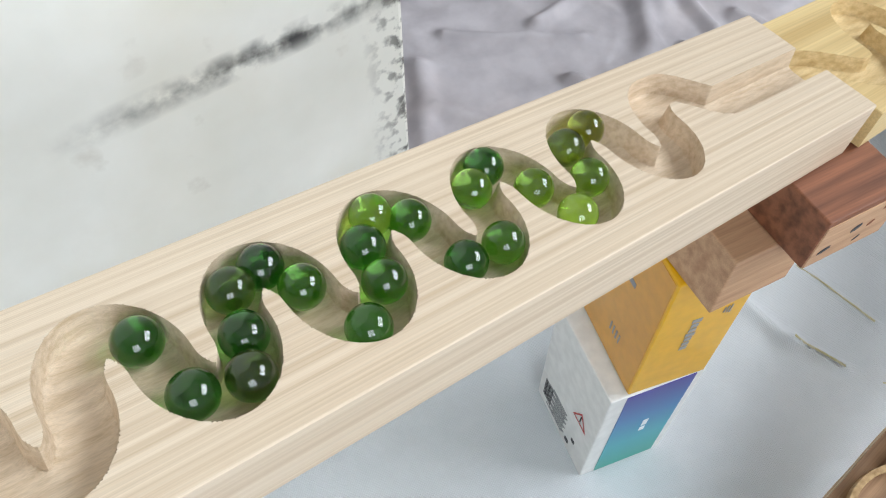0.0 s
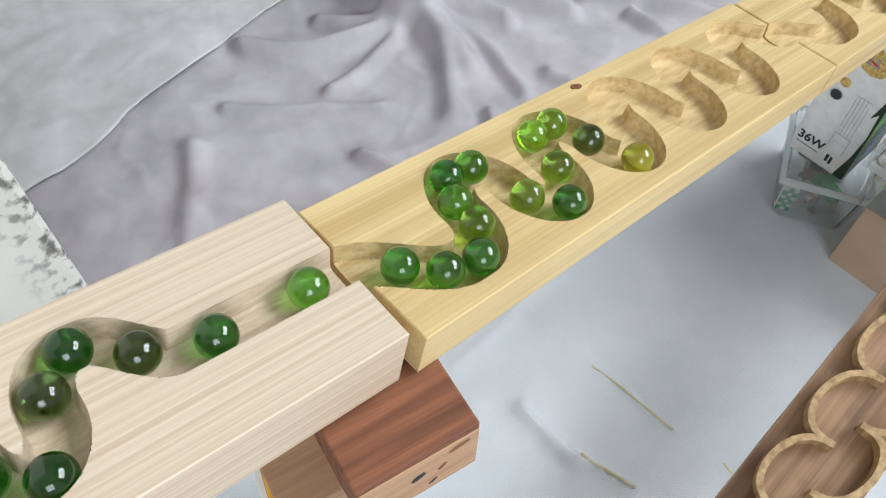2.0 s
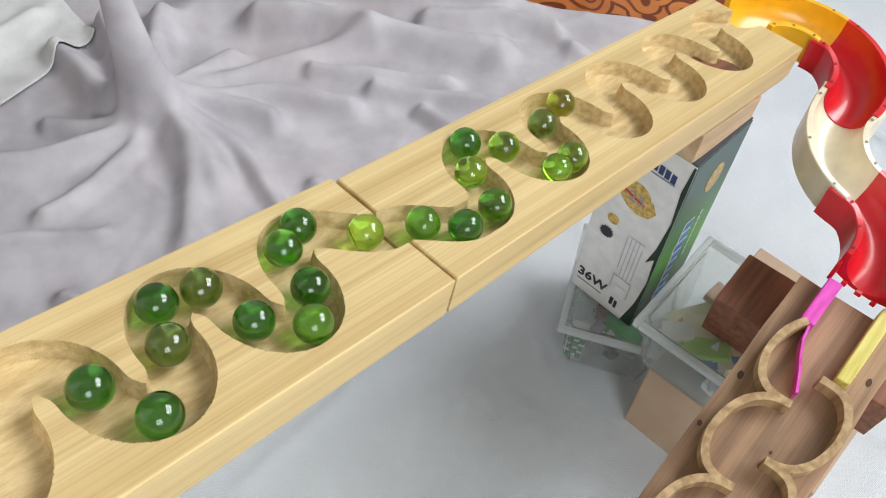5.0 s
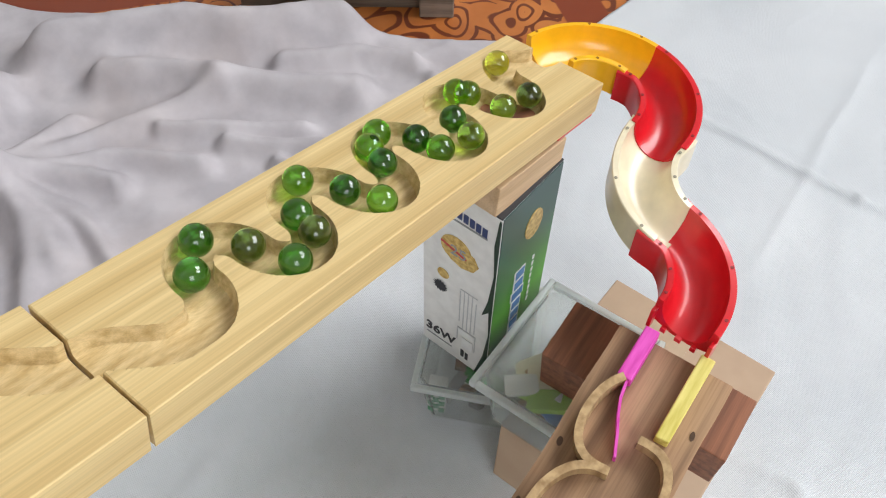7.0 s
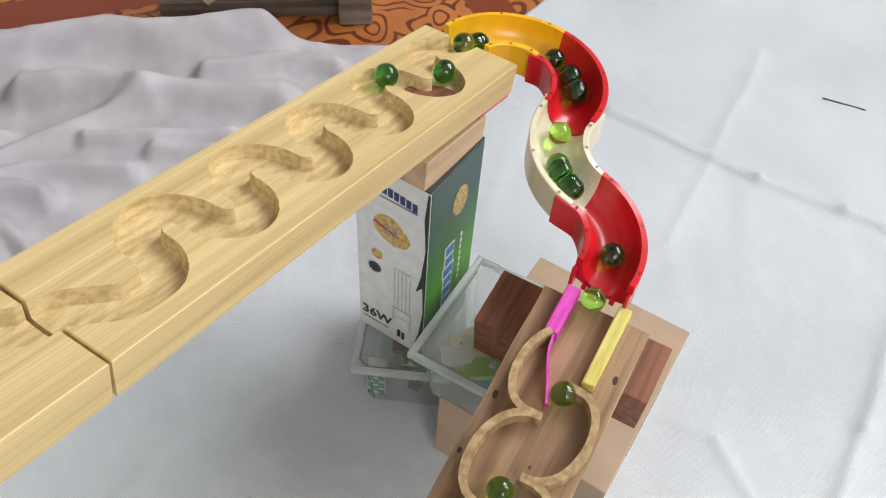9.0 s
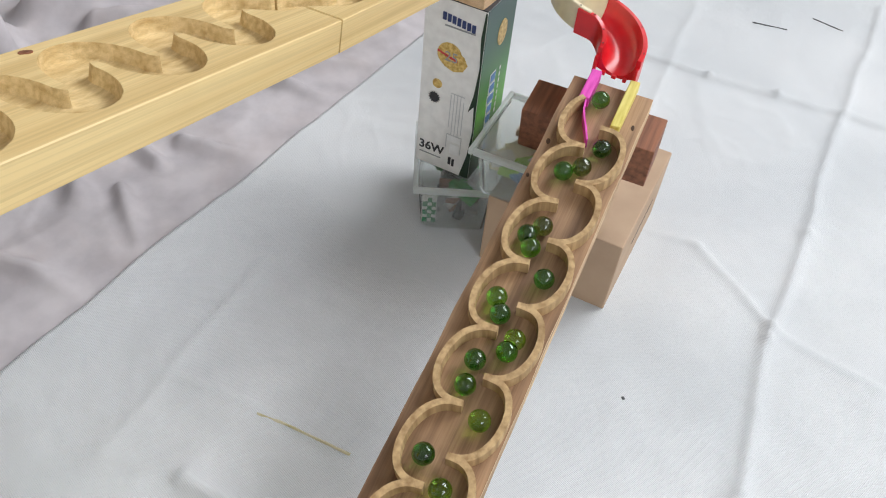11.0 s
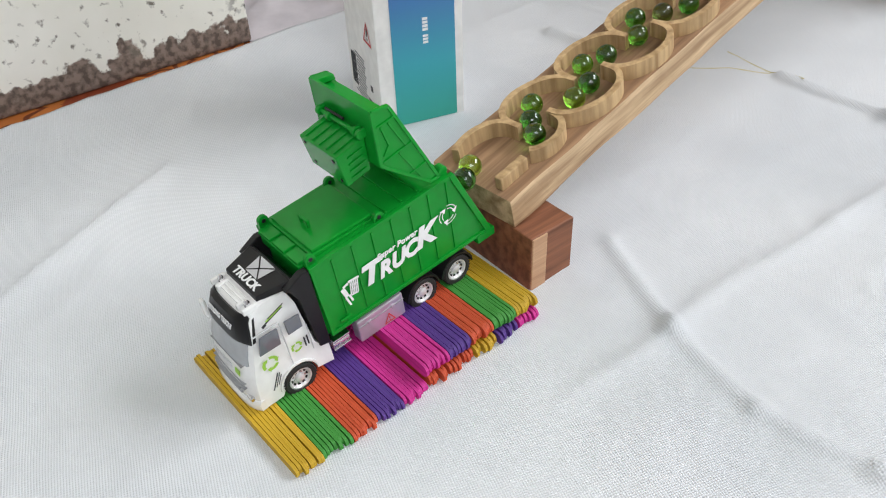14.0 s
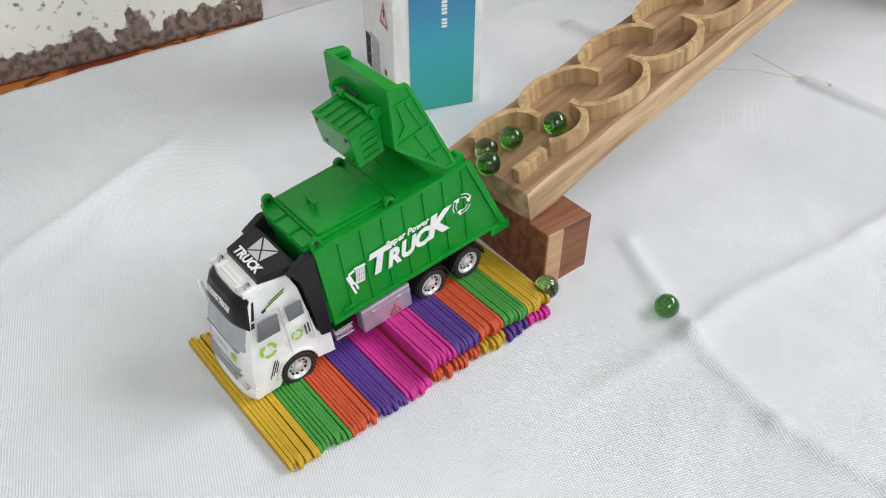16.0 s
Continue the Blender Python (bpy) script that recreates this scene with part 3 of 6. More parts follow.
def build_cloths():
    def tarp_plan(s, t):
        # Close cells where the camera passes, wide ones beyond.
        a = np.interp(s, [0, 0.05, 0.82, 1], [-2.2, -0.7, 1.1, 1.95])
        b = np.interp(t, [0, 0.06, 1], [-2.2, -0.95, 0.0])
        edge = 0.006 * grain_at(a * 9, 0 * a, 0.0) + 0.1 * np.minimum(a, 0.0) * np.exp(np.minimum(a, 0.0) * 1.5)
        return a, b + edge * np.clip(1 + b / 0.25, 0, 1)

    tarp = sheet("tarpaulin", 560, 270, tarp_plan, tarp_height, TARP)
    tagged(tarp, "creased white woven plastic tarpaulin on the floor", "tarpaulin")
    # The cloths lie beyond the edge of the tarpaulin.
    hub = (0.80, 1.315)
    rays = [(0.60, 1.335, 0.018, 0.013), (0.70, 1.37, 0.015, 0.010), (0.74, 1.45, 0.026, 0.016), (0.80, 1.47, 0.030, 0.014), (0.86, 1.46, 0.026, 0.016),
            (0.88, 1.24, 0.022, 0.013), (0.98, 1.235, 0.020, 0.014), (0.80, 1.20, 0.020, 0.016), (0.76, 1.14, 0.016, 0.013), (0.90, 1.36, 0.020, 0.013),
            (1.04, 1.33, 0.018, 0.016), (0.66, 1.25, 0.012, 0.010), (0.86, 1.14, 0.014, 0.010)]
    folds = [(hub, (x, y), h, w) for x, y, h, w in rays]
    folds += [((0.95, 1.42), (1.16, 1.26), 0.030, 0.020), ((0.92, 1.50), (1.2, 1.36), 0.045, 0.03), ((1.02, 1.25), (1.16, 1.17), 0.018, 0.012),
              ((0.55, 1.25), (0.70, 1.20), 0.010, 0.010), ((0.50, 1.14), (0.62, 1.05), 0.010, 0.012), ((0.66, 1.12), (0.72, 1.02), 0.014, 0.010),
              ((0.80, 1.12), (0.78, 1.04), 0.014, 0.010), ((0.90, 1.16), (0.96, 1.08), 0.014, 0.010), ((1.06, 1.20), (1.10, 1.11), 0.014, 0.010),
              ((0.60, 1.45), (0.72, 1.52), 0.016, 0.016), ((1.25, 1.24), (1.30, 1.15), 0.014, 0.014), ((1.12, 1.34), (1.24, 1.27), 0.022, 0.014),
              ((0.50, 1.00), (0.58, 0.985), 0.010, 0.010), ((0.45, 1.02), (0.50, 1.2), 0.012, 0.014), ((0.96, 1.30), (1.10, 1.24), 0.016, 0.010)]

    def blanket_height(a, b):
        x, y = to_world(a, b)
        wx, wy = x + 0.022 * grain_at(x * 7, y * 7, 5), y + 0.022 * grain_at(x * 7, y * 7, 9)
        # The cloth is twisted round the point where it was gathered.
        dx, dy = wx - hub[0], wy - hub[1]
        turn = -0.9 * np.exp(-np.hypot(dx, dy) / 0.07)
        wx, wy = hub[0] + dx * np.cos(turn) - dy * np.sin(turn), hub[1] + dx * np.sin(turn) + dy * np.cos(turn)
        z = 0.003 + 0.008 * np.maximum(0.0, grain_at(x * 5, y * 5, 1.7)) + 0.002 * np.maximum(0, grain_at(x * 19, y * 19, 4.1))
        z = z + 0.0035 * np.maximum(0, 1 - 4.5 * np.abs(grain_at(x * 5 + 9, y * 7, 3.1))) + 0.0012 * np.maximum(0, 1 - 4 * np.abs(grain_at(x * 17, y * 17, 7.7)))
        return (z + sum(ridge(wx, wy, p, q, h, w) for p, q, h, w in folds)) * np.clip((b - 0.004) / 0.06, 0, 1) + 0.0004

    def blanket_plan(s, t):
        b = -0.03 + 0.67 * t
        end = 1.0 - 0.72 * np.maximum(b - 0.03, 0.0) + 0.02 * grain_at(b * 9, 0 * b, 3.0)
        return -0.02 + (end + 0.02) * s, b + 0.008 * grain_at(s * 12, 0 * s, 1.0) * (1 - t)

    blanket = sheet("blanket", 300, 210, blanket_plan, blanket_height, BLANKET)
    tagged(blanket, "crumpled mauve fleece blanket spread on the floor", "blanket")

    def pale_plan(s, t):
        a = -0.12 + 0.59 * s
        low = 0.30 + 0.26 * a + 0.02 * grain_at(a * 7, 0 * a, 1.0)
        return a, low + (0.72 - low) * t

    pale = sheet("bed_sheet", 120, 90, pale_plan, lambda a, b: blanket_height(a, b) + 0.006 + 0.010 * np.maximum(0, grain_at(a * 9, b * 9, 7.7)), SHEET)
    tagged(pale, "thin white cotton sheet lying over the blanket", "sheet")


# ---- grooved planks ----
def grooved(name, m, line, lo, hi, width, depth, half, thick, mat, cut_mat, label):
    """A plank whose top carries a winding groove with steep sides and a rounded floor."""
    cell = 0.00055
    us, vs = np.linspace(lo, hi, round((hi - lo) / cell) + 1), np.linspace(0, width, round(width / cell) + 1)
    gu, gv = (k.ravel() for k in np.meshgrid(us, vs, indexing="ij"))
    path = np.array(centre(line, lo - 0.004, hi + 0.004, 1400))
    dist, to_u, to_v = np.empty(len(gu)), np.empty(len(gu)), np.empty(len(gu))
    for s in range(0, len(gu), 4000):
        du, dv = gu[s:s + 4000, None] - path[None, :, 0], gv[s:s + 4000, None] - path[None, :, 1]
        q = du * du + dv * dv
        k = q.argmin(1)
        rows = np.arange(len(k))
        dist[s:s + 4000] = np.sqrt(q[rows, k])
        to_u[s:s + 4000], to_v[s:s + 4000] = du[rows, k], dv[rows, k]
    edge = (gu < lo + 1e-6) | (gu > hi - 1e-6) | (gv < 1e-6) | (gv > width - 1e-6)
    snap = (np.abs(dist - half) < 0.56 * cell) & ~edge
    pull = np.where(snap, (half - dist) / np.maximum(dist, 1e-6), 0)
    gu, gv = gu + to_u * pull, gv + to_v * pull
    dist = np.where(snap, half, dist)
    inner = np.clip((half - dist) / half, 0, 1)
    wall = np.clip((half - dist) / 0.0010, 0, 1)
    z = -depth * wall * (0.74 + 0.26 * np.sqrt(1 - (1 - inner) ** 3))
    rough = np.array([noise.noise((u * 120, v * 350, 0.5)) for u, v in zip(gu, gv)])
    z = z + np.where(dist < half - 0.0002, 0.00022 * rough, 0)
    z = np.where(edge & (dist > half), -0.0006, z)
    verts = np.stack([gu, gv, z], 1).tolist()
    nu, nv = len(us), len(vs)
    faces = [(i * nv + j, (i + 1) * nv + j, (i + 1) * nv + j + 1, i * nv + j + 1) for i in range(nu - 1) for j in range(nv - 1)]
    inside = dist < half - 0.0002
    flags = [bool(inside[list(f)].any()) for f in faces]
    ring = [i * nv for i in range(nu)] + [(nu - 1) * nv + j for j in range(1, nv)] + [i * nv + nv - 1 for i in range(nu - 2, -1, -1)] + [j for j in range(nv - 2, 0, -1)]
    first = len(verts)
    for k in ring:
        verts.append((verts[k][0], verts[k][1], -thick))
    n = len(ring)
    faces += [(ring[(i + 1) % n], ring[i], first + i, first + (i + 1) % n) for i in range(n)]
    faces.append(tuple(first + i for i in range(n))[::-1])
    flags += [False] * (n + 1)
    me = bpy.data.meshes.new(name)
    me.from_pydata(verts, [], faces)
    me.polygons.foreach_set("use_smooth", flags)
    me.materials.append(mat)
    me.materials.append(cut_mat)
    me.polygons.foreach_set("material_index", [int(f) for f in flags])
    me.set_sharp_from_angle(angle=radians(38))
    ob = new(name, me)
    ob.matrix_world = m
    return tagged(ob, label, "marble track", "grooved planks of the marble run")


def build_planks():
    grooved("grooved_plank", FRAME_A, line_a, -0.44, 0.0, 0.0745, 0.0108, 0.0089, 0.0290, PINE_PALE, PINE_PALE_CUT, "pale planed pine plank with a winding groove and straight outlet")
    grooved("grooved_plank", FRAME_B, line_b, -0.322, -0.0006, 0.0735, 0.0092, 0.0107, 0.0205, PINE, PINE_CUT, "honey-coloured pine plank with a winding routed groove")
    end = grooved("grooved_plank", FRAME_C, line_c, 0.0006, 0.3236, 0.0715, 0.0092, 0.0102, 0.0205, PINE, PINE_CUT, "honey-coloured pine plank ending at the plastic slide, reddish knot")
    knot = bmesh.new()
    bmesh.ops.create_circle(knot, cap_ends=True, segments=20, radius=1)
    bmesh.ops.transform(knot, matrix=Matrix.Translation((0.2640, 0.0275, -0.0080)) @ Matrix.Rotation(radians(-50), 4, "Z") @ Matrix.Diagonal((0.016, 0.0085, 1, 1)), verts=knot.verts)
    part("knot", knot, MERANTI, end, "reddish brown resin knot")
    tar = joined(*[rod(0.0016, 0.0005, Matrix.Translation((u, v, 0.0002)) @ Matrix.Diagonal((1.6, 1, 1, 1)), 10) for u, v in ((-0.1585, 0.0686), (-0.1568, 0.0676))])
    dot = part("knot", tar, MERANTI, None, "small dark knot")
    dot.parent = next(o for o in scene.objects if o.name == "grooved_plank.001")


# ---- the last board with its bent strips ----
def strip(points, thick, high, mat, parent, name="bent_strip", label=""):
    """A band that stands on edge along the points (u, v)."""
    bm = bmesh.new()
    rows = []
    for i, (u, v) in enumerate(points):
        a, b = points[max(i - 1, 0)], points[min(i + 1, len(points) - 1)]
        t = Vector((b[0] - a[0], b[1] - a[1]))
        t = t.normalized() if t.length else Vector((1, 0))
        o = Vector((-t.y, t.x)) * (thick / 2)
        w = 0.0006 * noise.noise((u * 80, v * 80, 0))
        rows.append([bm.verts.new(c) for c in ((u - o.x, v - o.y, 0), (u + o.x, v + o.y, 0), (u + o.x * 0.9, v + o.y * 0.9, high + w), (u - o.x * 0.9, v - o.y * 0.9, high + w))])
    for r, s in zip(rows, rows[1:]):
        for k in range(4):
            bm.faces.new((r[k], r[(k + 1) % 4], s[(k + 1) % 4], s[k]))
    bm.faces.new(rows[0][::-1])
    bm.faces.new(rows[-1])
    return part(name, bm, mat, parent, label)


KNOT = plain("dark_knot", (0.07, 0.035, 0.018), 0.7)


def build_board():
    board = thing("strip_board", FRAME_D, "rough brown timber board with bent wooden strips making a wavy lane", "marble track")
    bm = block((0.0, -0.003, -0.0225), (0.704, 0.0655, -0.0001))
    bmesh.ops.subdivide_edges(bm, edges=[e for e in bm.edges if abs(e.verts[0].co.x - e.verts[1].co.x) > 0.3], cuts=60)
    for v in bm.verts:
        if v.co.z < -0.01 or v.co.y < 0 or v.co.y > 0.06:
            v.co.y += 0.0012 * noise.noise((v.co.x * 25, v.co.z * 90, 0))
            if v.co.z < -0.01:
                v.co.z += 0.002 * noise.noise((v.co.x * 18, v.co.y * 40, 4))
    for f in bm.faces:
        f.material_index = 1 if abs(f.normal.y) > 0.7 or abs(f.normal.x) > 0.7 else 0
    base = part("board", bm, TEAK, board)
    base.data.materials.append(TEAK_PALE)
    for u, v, w, h in ((0.628, 0.060, 0.0045, 0.0028), (0.590, 0.0625, 0.003, 0.0022), (0.668, 0.0030, 0.0045, 0.0022), (0.600, 0.024, 0.0016, 0.0010), (0.30, 0.061, 0.004, 0.002)):
        part("knot", rod(1.0, 0.0006, Matrix.Translation((u, v, 0.0001)) @ Matrix.Rotation(radians(12), 4, "Z") @ Matrix.Diagonal((w * 0.6, h * 0.6, 1, 1)), 14), KNOT, board, "dark knot in the timber")
    pitch = 0.0577
    for k in range(10):
        u0 = 0.0486 + pitch * k
        arc = [(u0 + pitch * (1 - math.cos(q)) / 2 - 0.005 * math.sin(q), 0.030 + 0.026 * math.sin(q) ** 0.72) for q in (math.pi * (i / 22) for i in range(23))]
        strip(arc, 0.0050, 0.0115, BAMBOO, board)
        u0 = 0.0715 + pitch * k
        arc = [(u0 + pitch * (1 - math.cos(q)) / 2 + 0.004 * math.sin(q), 0.0250 - 0.0245 * math.sin(q) ** 0.72) for q in (math.pi * (i / 22) * 1.0 for i in range(23))]
        strip(arc, 0.0050, 0.0115, BAMBOO, board)
    arc = [(0.6256 + pitch * (1 - math.cos(q)) / 2 - 0.005 * math.sin(q), 0.030 + 0.026 * math.sin(q) ** 0.72) for q in (math.pi * (i / 22) * 0.80 for i in range(23))]
    strip(arc, 0.0050, 0.0115, BAMBOO, board)
    arc = [(0.0715 - 0.040 * (1 - math.cos(q)) / 2, 0.0245 - 0.0205 * math.sin(q) ** 0.72) for q in (math.pi * (i / 22) * 0.8 for i in range(23))]
    strip(arc, 0.0050, 0.0105, BAMBOO, board)
    arc = [(0.0486 - 0.050 * (1 - math.cos(q)) / 2, 0.030 + 0.024 * math.sin(q) ** 0.72) for q in (math.pi * (i / 22) * 0.72 for i in range(23))]
    strip(arc, 0.0050, 0.0115, BAMBOO, board)
    part("end_stop", block((0.004, 0.0065, 0.0), (0.029, 0.0125, 0.010), 0.0008), BAMBOO, board, "short offcut of split bamboo")
    part("pink_stick", block((0.674, 0.0435, 0.0), (0.707, 0.0520, 0.011), 0.0008), PINK_PAINT, board, "bright pink dyed craft stick")
    tail = [(0.6755, 0.0460), (0.664, 0.0440), (0.655, 0.0405), (0.646, 0.0360), (0.634, 0.0310)]
    strip(tail, 0.0016, 0.0098, PINK_PAINT, board, "pink_sliver", "thin pink tail of split stick")
    part("lemon_stick", prism([(0.6550, 0.0115), (0.708, 0.0110), (0.708, 0.0192), (0.6545, 0.0192)], 0.0, 0.0105, "z", 0.0008), LEMON_PAINT, board, "lemon yellow dyed wooden stick")


# ---- plastic slide ----
def build_slide():
    slide = thing("plastic_slide", Matrix.Translation(SLIDE_LINE[0]), "curved toy slide of yellow, red and cream plastic trough pieces", "toy slide")
    home = Matrix.Translation(SLIDE_LINE[0]).inverted()
    high = SLIDE_HIGH
    count = SLIDE_STEPS

    def section(k):
        """Half-pipe inside, flat rims, straight outer skirts; k widens it where the next piece is pushed under."""
        bowl = [(0.0152 * k * math.sin(a), high - high * math.cos(a) ** 0.8) for a in (math.radians(-90 + 12 * i) for i in range(16)) if math.cos(a) > -1e-9]
        bowl = [(-0.0152 * k, high)] + [(x, z) for x, z in bowl if z < high - 0.0004] + [(0.0152 * k, high)]
        rim, skirt = 0.0190 * k, -0.0030
        return bowl + [(rim - 0.0006, high), (rim, high - 0.0006), (rim, skirt), (rim - 0.0016, skirt), (rim - 0.0018, 0.0012), (0.006, -0.0022), (-0.006, -0.0022),
                       (-rim + 0.0018, 0.0012), (-rim + 0.0016, skirt), (-rim, skirt), (-rim, high - 0.0006), (-rim + 0.0006, high)]

    def frame_at(i):
        p = SLIDE_LINE[i]
        t = SLIDE_LINE[min(i + 1, len(SLIDE_LINE) - 1)] - SLIDE_LINE[max(i - 1, 0)]
        return p, t, Vector((t.y, -t.x, 0)).normalized()

    for k, mat in enumerate((SLIDE_YELLOW, SLIDE_RED, SLIDE_CREAM, SLIDE_RED)):
        lo, hi = count * k, count * (k + 1)
        first = lo - 3 if k else lo
        bm, rows = bmesh.new(), []
        for i in range(first, hi + 1):
            p, t, side = frame_at(i)
            # The upper end is a little wider and lower, so that the piece before it lies inside.
            start = max(0.0, 1 - (i - first) / 7.0) if k else 0.0
            rows.append([bm.verts.new(home @ (p + side * x + Vector((0, 0, z - 0.0016 * start)))) for x, z in section(1.0 + 0.10 * start)])
        n = len(rows[0])
        for r, s in zip(rows, rows[1:]):
            for j in range(n):
                bm.faces.new((r[j], s[j], s[(j + 1) % n], r[(j + 1) % n]))
        bm.faces.new(rows[0])
        bm.faces.new(rows[-1][::-1])
        piece = part("trough", bm, mat, slide, ("yellow", "red", "cream", "red")[k] + " plastic trough piece", True)
        holes, tabs = [], []
        for i in (lo + 2, lo + count // 2, hi - 3):
            p, t, side = frame_at(i)
            for x in (-0.0172, 0.0172):
                holes.append(rod(0.0010, 0.0004, Matrix.Translation(home @ (p + side * x + Vector((0, 0, high + 0.0001)))), 10))
        # Flat discs, the trough's colour darkened, paint the shade inside small pin holes.
        each("pin_hole_shade", holes, plain("dark_" + mat.name, tuple(c * 0.35 for c in ((0.85, 0.36, 0.008), (0.66, 0.01, 0.018), (0.8, 0.72, 0.52), (0.66, 0.01, 0.018))[k]), 0.5), piece)
        if k >= 2:
            # Joining tabs and a longer corner at the lower end.
            p, t, side = frame_at(hi)
            run = Matrix((( t.normalized().x, side.x, 0, 0), (t.normalized().y, side.y, 0, 0), (0, 0, 1, 0), (0, 0, 0, 1)))
            for x, w, l, z0, z1 in ((-0.0178, 0.0012, 0.0045, -0.003, 0.013), (0.0178, 0.0012, 0.0045, -0.003, 0.013), (-0.0095, 0.0016, 0.0026, -0.0030, 0.0006), (0.0, 0.0020, 0.0026, -0.0030, 0.0), (0.0095, 0.0016, 0.0026, -0.0030, 0.0006)):
                b = block((-0.0006, x - w, z0), (l, x + w, z1), 0.0004)
                bmesh.ops.transform(b, matrix=home @ Matrix.Translation(p) @ run, verts=b.verts)
                tabs.append(b)
            each("tab", tabs, mat, piece, "small joining tab")


# ---- supports under the planks ----
def face(px, py, pz, along, up):
    """A pose on a surface: x along the reading direction, y up the letters, z out of the surface."""
    a, u = Vector(along).normalized(), Vector(up).normalized()
    o = a.cross(u)
    return Matrix(((a.x, u.x, o.x, px), (a.y, u.y, o.y, py), (a.z, u.z, o.z, pz), (0, 0, 0, 1)))


def bars(m, rows, mat, parent, name="print", label=""):
    """Print that cannot be read: flat bars (x, y, width, height) on a surface pose."""
    pieces = []
    for x, y, w, h in rows:
        bm = block((x - w / 2, y - h / 2, -0.0001), (x + w / 2, y + h / 2, 0.00025))
        bmesh.ops.transform(bm, matrix=m, verts=bm.verts)
        pieces.append(bm)
    if name in ("maker_mark", "maker_outline"):
        return each(name, pieces, mat, parent, label)
    return part(name, joined(*pieces), mat, parent, label)


def build_phone_boxes():
    box = thing("phone_box", Matrix.Translation((0.480, 0.690, 0.0005)) @ axes(1.5, 0), "upright white phone carton with a blue to teal spine", "box")
    part("carton", block((0, 0, 0), (0.077, 0.086, 0.1615), 0.0012), WHITE_CARD, box)
    spine = fade("spine_print", "Z", 0.005, 0.158, [(0.03, 0.36, 0.29), (0.05, 0.38, 0.46), (0.06, 0.21, 0.46), (0.08, 0.07, 0.33)])
    part("spine_panel", block((0.0135, -0.0006, 0.0015), (0.0695, 0.001, 0.160)), spine, box, "blue to teal gradient panel")
    front = face(0.043, -0.0007, 0.085, (0, 0, -1), (1, 0, 0))
    bars(front, [(-0.0085 + 0.0030 * i, 0, 0.0022, 0.0046) for i in range(4)] + [(0.006 + 0.0028 * i, 0, 0.0019, 0.0046) for i in range(3)], WHITE_INK, box, "maker_mark", "small white printed mark")
    left = face(-0.0002, 0.043, 0.0, (0, -1, 0), (0, 0, 1))
    lines = [(-0.012 + 0.004 * (i % 3), 0.010 + 0.0030 * i, 0.030 - 0.004 * (i % 3), 0.0011) for i in range(14)]
    bars(left, lines, GREY_INK, box, "fine_print")
    code = [(-0.034 + 0.0016 * i, 0.030, 0.0009 if i % 3 else 0.0004, 0.030) for i in range(9)]
    bars(left, code, INK, box, "barcode")
    bars(left, [(0.013, 0.014, 0.006, 0.006), (0.021, 0.030, 0.005, 0.005)], INK, box, "square_mark")
    sign = bmesh.new()
    pts = [(-0.011, -0.009), (0.011, -0.009), (0, 0.011)]
    small = [(x * 0.72, y * 0.72 - 0.0004) for x, y in pts]
    a, b = [sign.verts.new((*p, 0.0003)) for p in pts], [sign.verts.new((*p, 0.0003)) for p in small]
    for i in range(3):
        sign.faces.new((a[i], a[(i + 1) % 3], b[(i + 1) % 3], b[i]))
    bmesh.ops.transform(sign, matrix=left @ Matrix.Translation((0.021, 0.080, 0)), verts=sign.verts)
    part("warning_triangle", sign, RED_INK, box, "red warning triangle")
    bars(left @ Matrix.Translation((0.021, 0.080, 0)), [(0, 0.001, 0.0014, 0.007), (0, -0.0045, 0.0014, 0.0014)], INK, box, "warning_mark")

    top = thing("phone_box", Matrix.Translation((0.4935, 0.6915, 0.163)) @ axes(-0.5, 0), "yellow phone carton wrapped in film, stacked on the white carton", "box")
    part("carton", block((0, 0, 0), (0.0605, 0.077, 0.150), 0.0012), YELLOW_CARD, top)
    part("side_panel", block((-0.0004, 0.002, 0.002), (0.0006, 0.075, 0.148)), ORANGE_CARD, top, "orange yellow side of the carton")
    front = face(0.027, -0.0003, 0.078, (0, 0, 1), (-1, 0, 0))
    bars(front, [(-0.020 + 0.0062 * i, 0, 0.0044, 0.0068 if i in (3, 6) else 0.0052) for i in range(7)], GREY_INK, top, "maker_mark", "grey brand mark drawn as bars")
    bars(front, [(0.020, -0.0225 + 0.0022 * i, 0.010 - 0.002 * i, 0.0010) for i in range(3)], GREY_INK, top, "fine_print")
    side = face(-0.0006, 0.040, 0.085, (0, 0, 1), (0, 1, 0))
    bars(side, [(0.0, 0.010, 0.018, 0.005), (0.016, 0.0, 0.005, 0.018), (0.034, 0.006, 0.012, 0.004)], GREY_INK, top, "maker_mark")
    bars(side, [(-0.050, -0.012 + 0.004 * i, 0.010, 0.0014) for i in range(4)], GREY_INK, top, "fine_print")

    def offcut(lo, hi, m, mat, label):
        return tagged(set_pose(part("wooden_block", block(lo, hi, 0.0009), mat), m), label, "block", "offcut blocks under the plank")

    offcut((0.0, 0.0, 0.0), (0.052, 0.105, 0.0505), Matrix.Translation((0.5, 0.671, 0.3135)) @ axes(7, 0), MERANTI_PALE, "orange-brown hardwood offcut lying on the yellow carton")
    offcut((0.0, 0.0, 0.0), (0.050, 0.110, 0.0375), Matrix.Translation((0.5265, 0.658, 0.3645)) @ axes(8, 0), MERANTI, "dark red-brown hardwood offcut holding up the first plank")
    # Bare end grain with torn chips on the upper block.
    top = next(o for o in scene.objects if o.name == "wooden_block.001")
    part("end_grain", block((0.0006, -0.0007, 0.0006), (0.0494, 0.0008, 0.0334), 0.0004), MERANTI_PALE, top, "paler sawn end of the block")
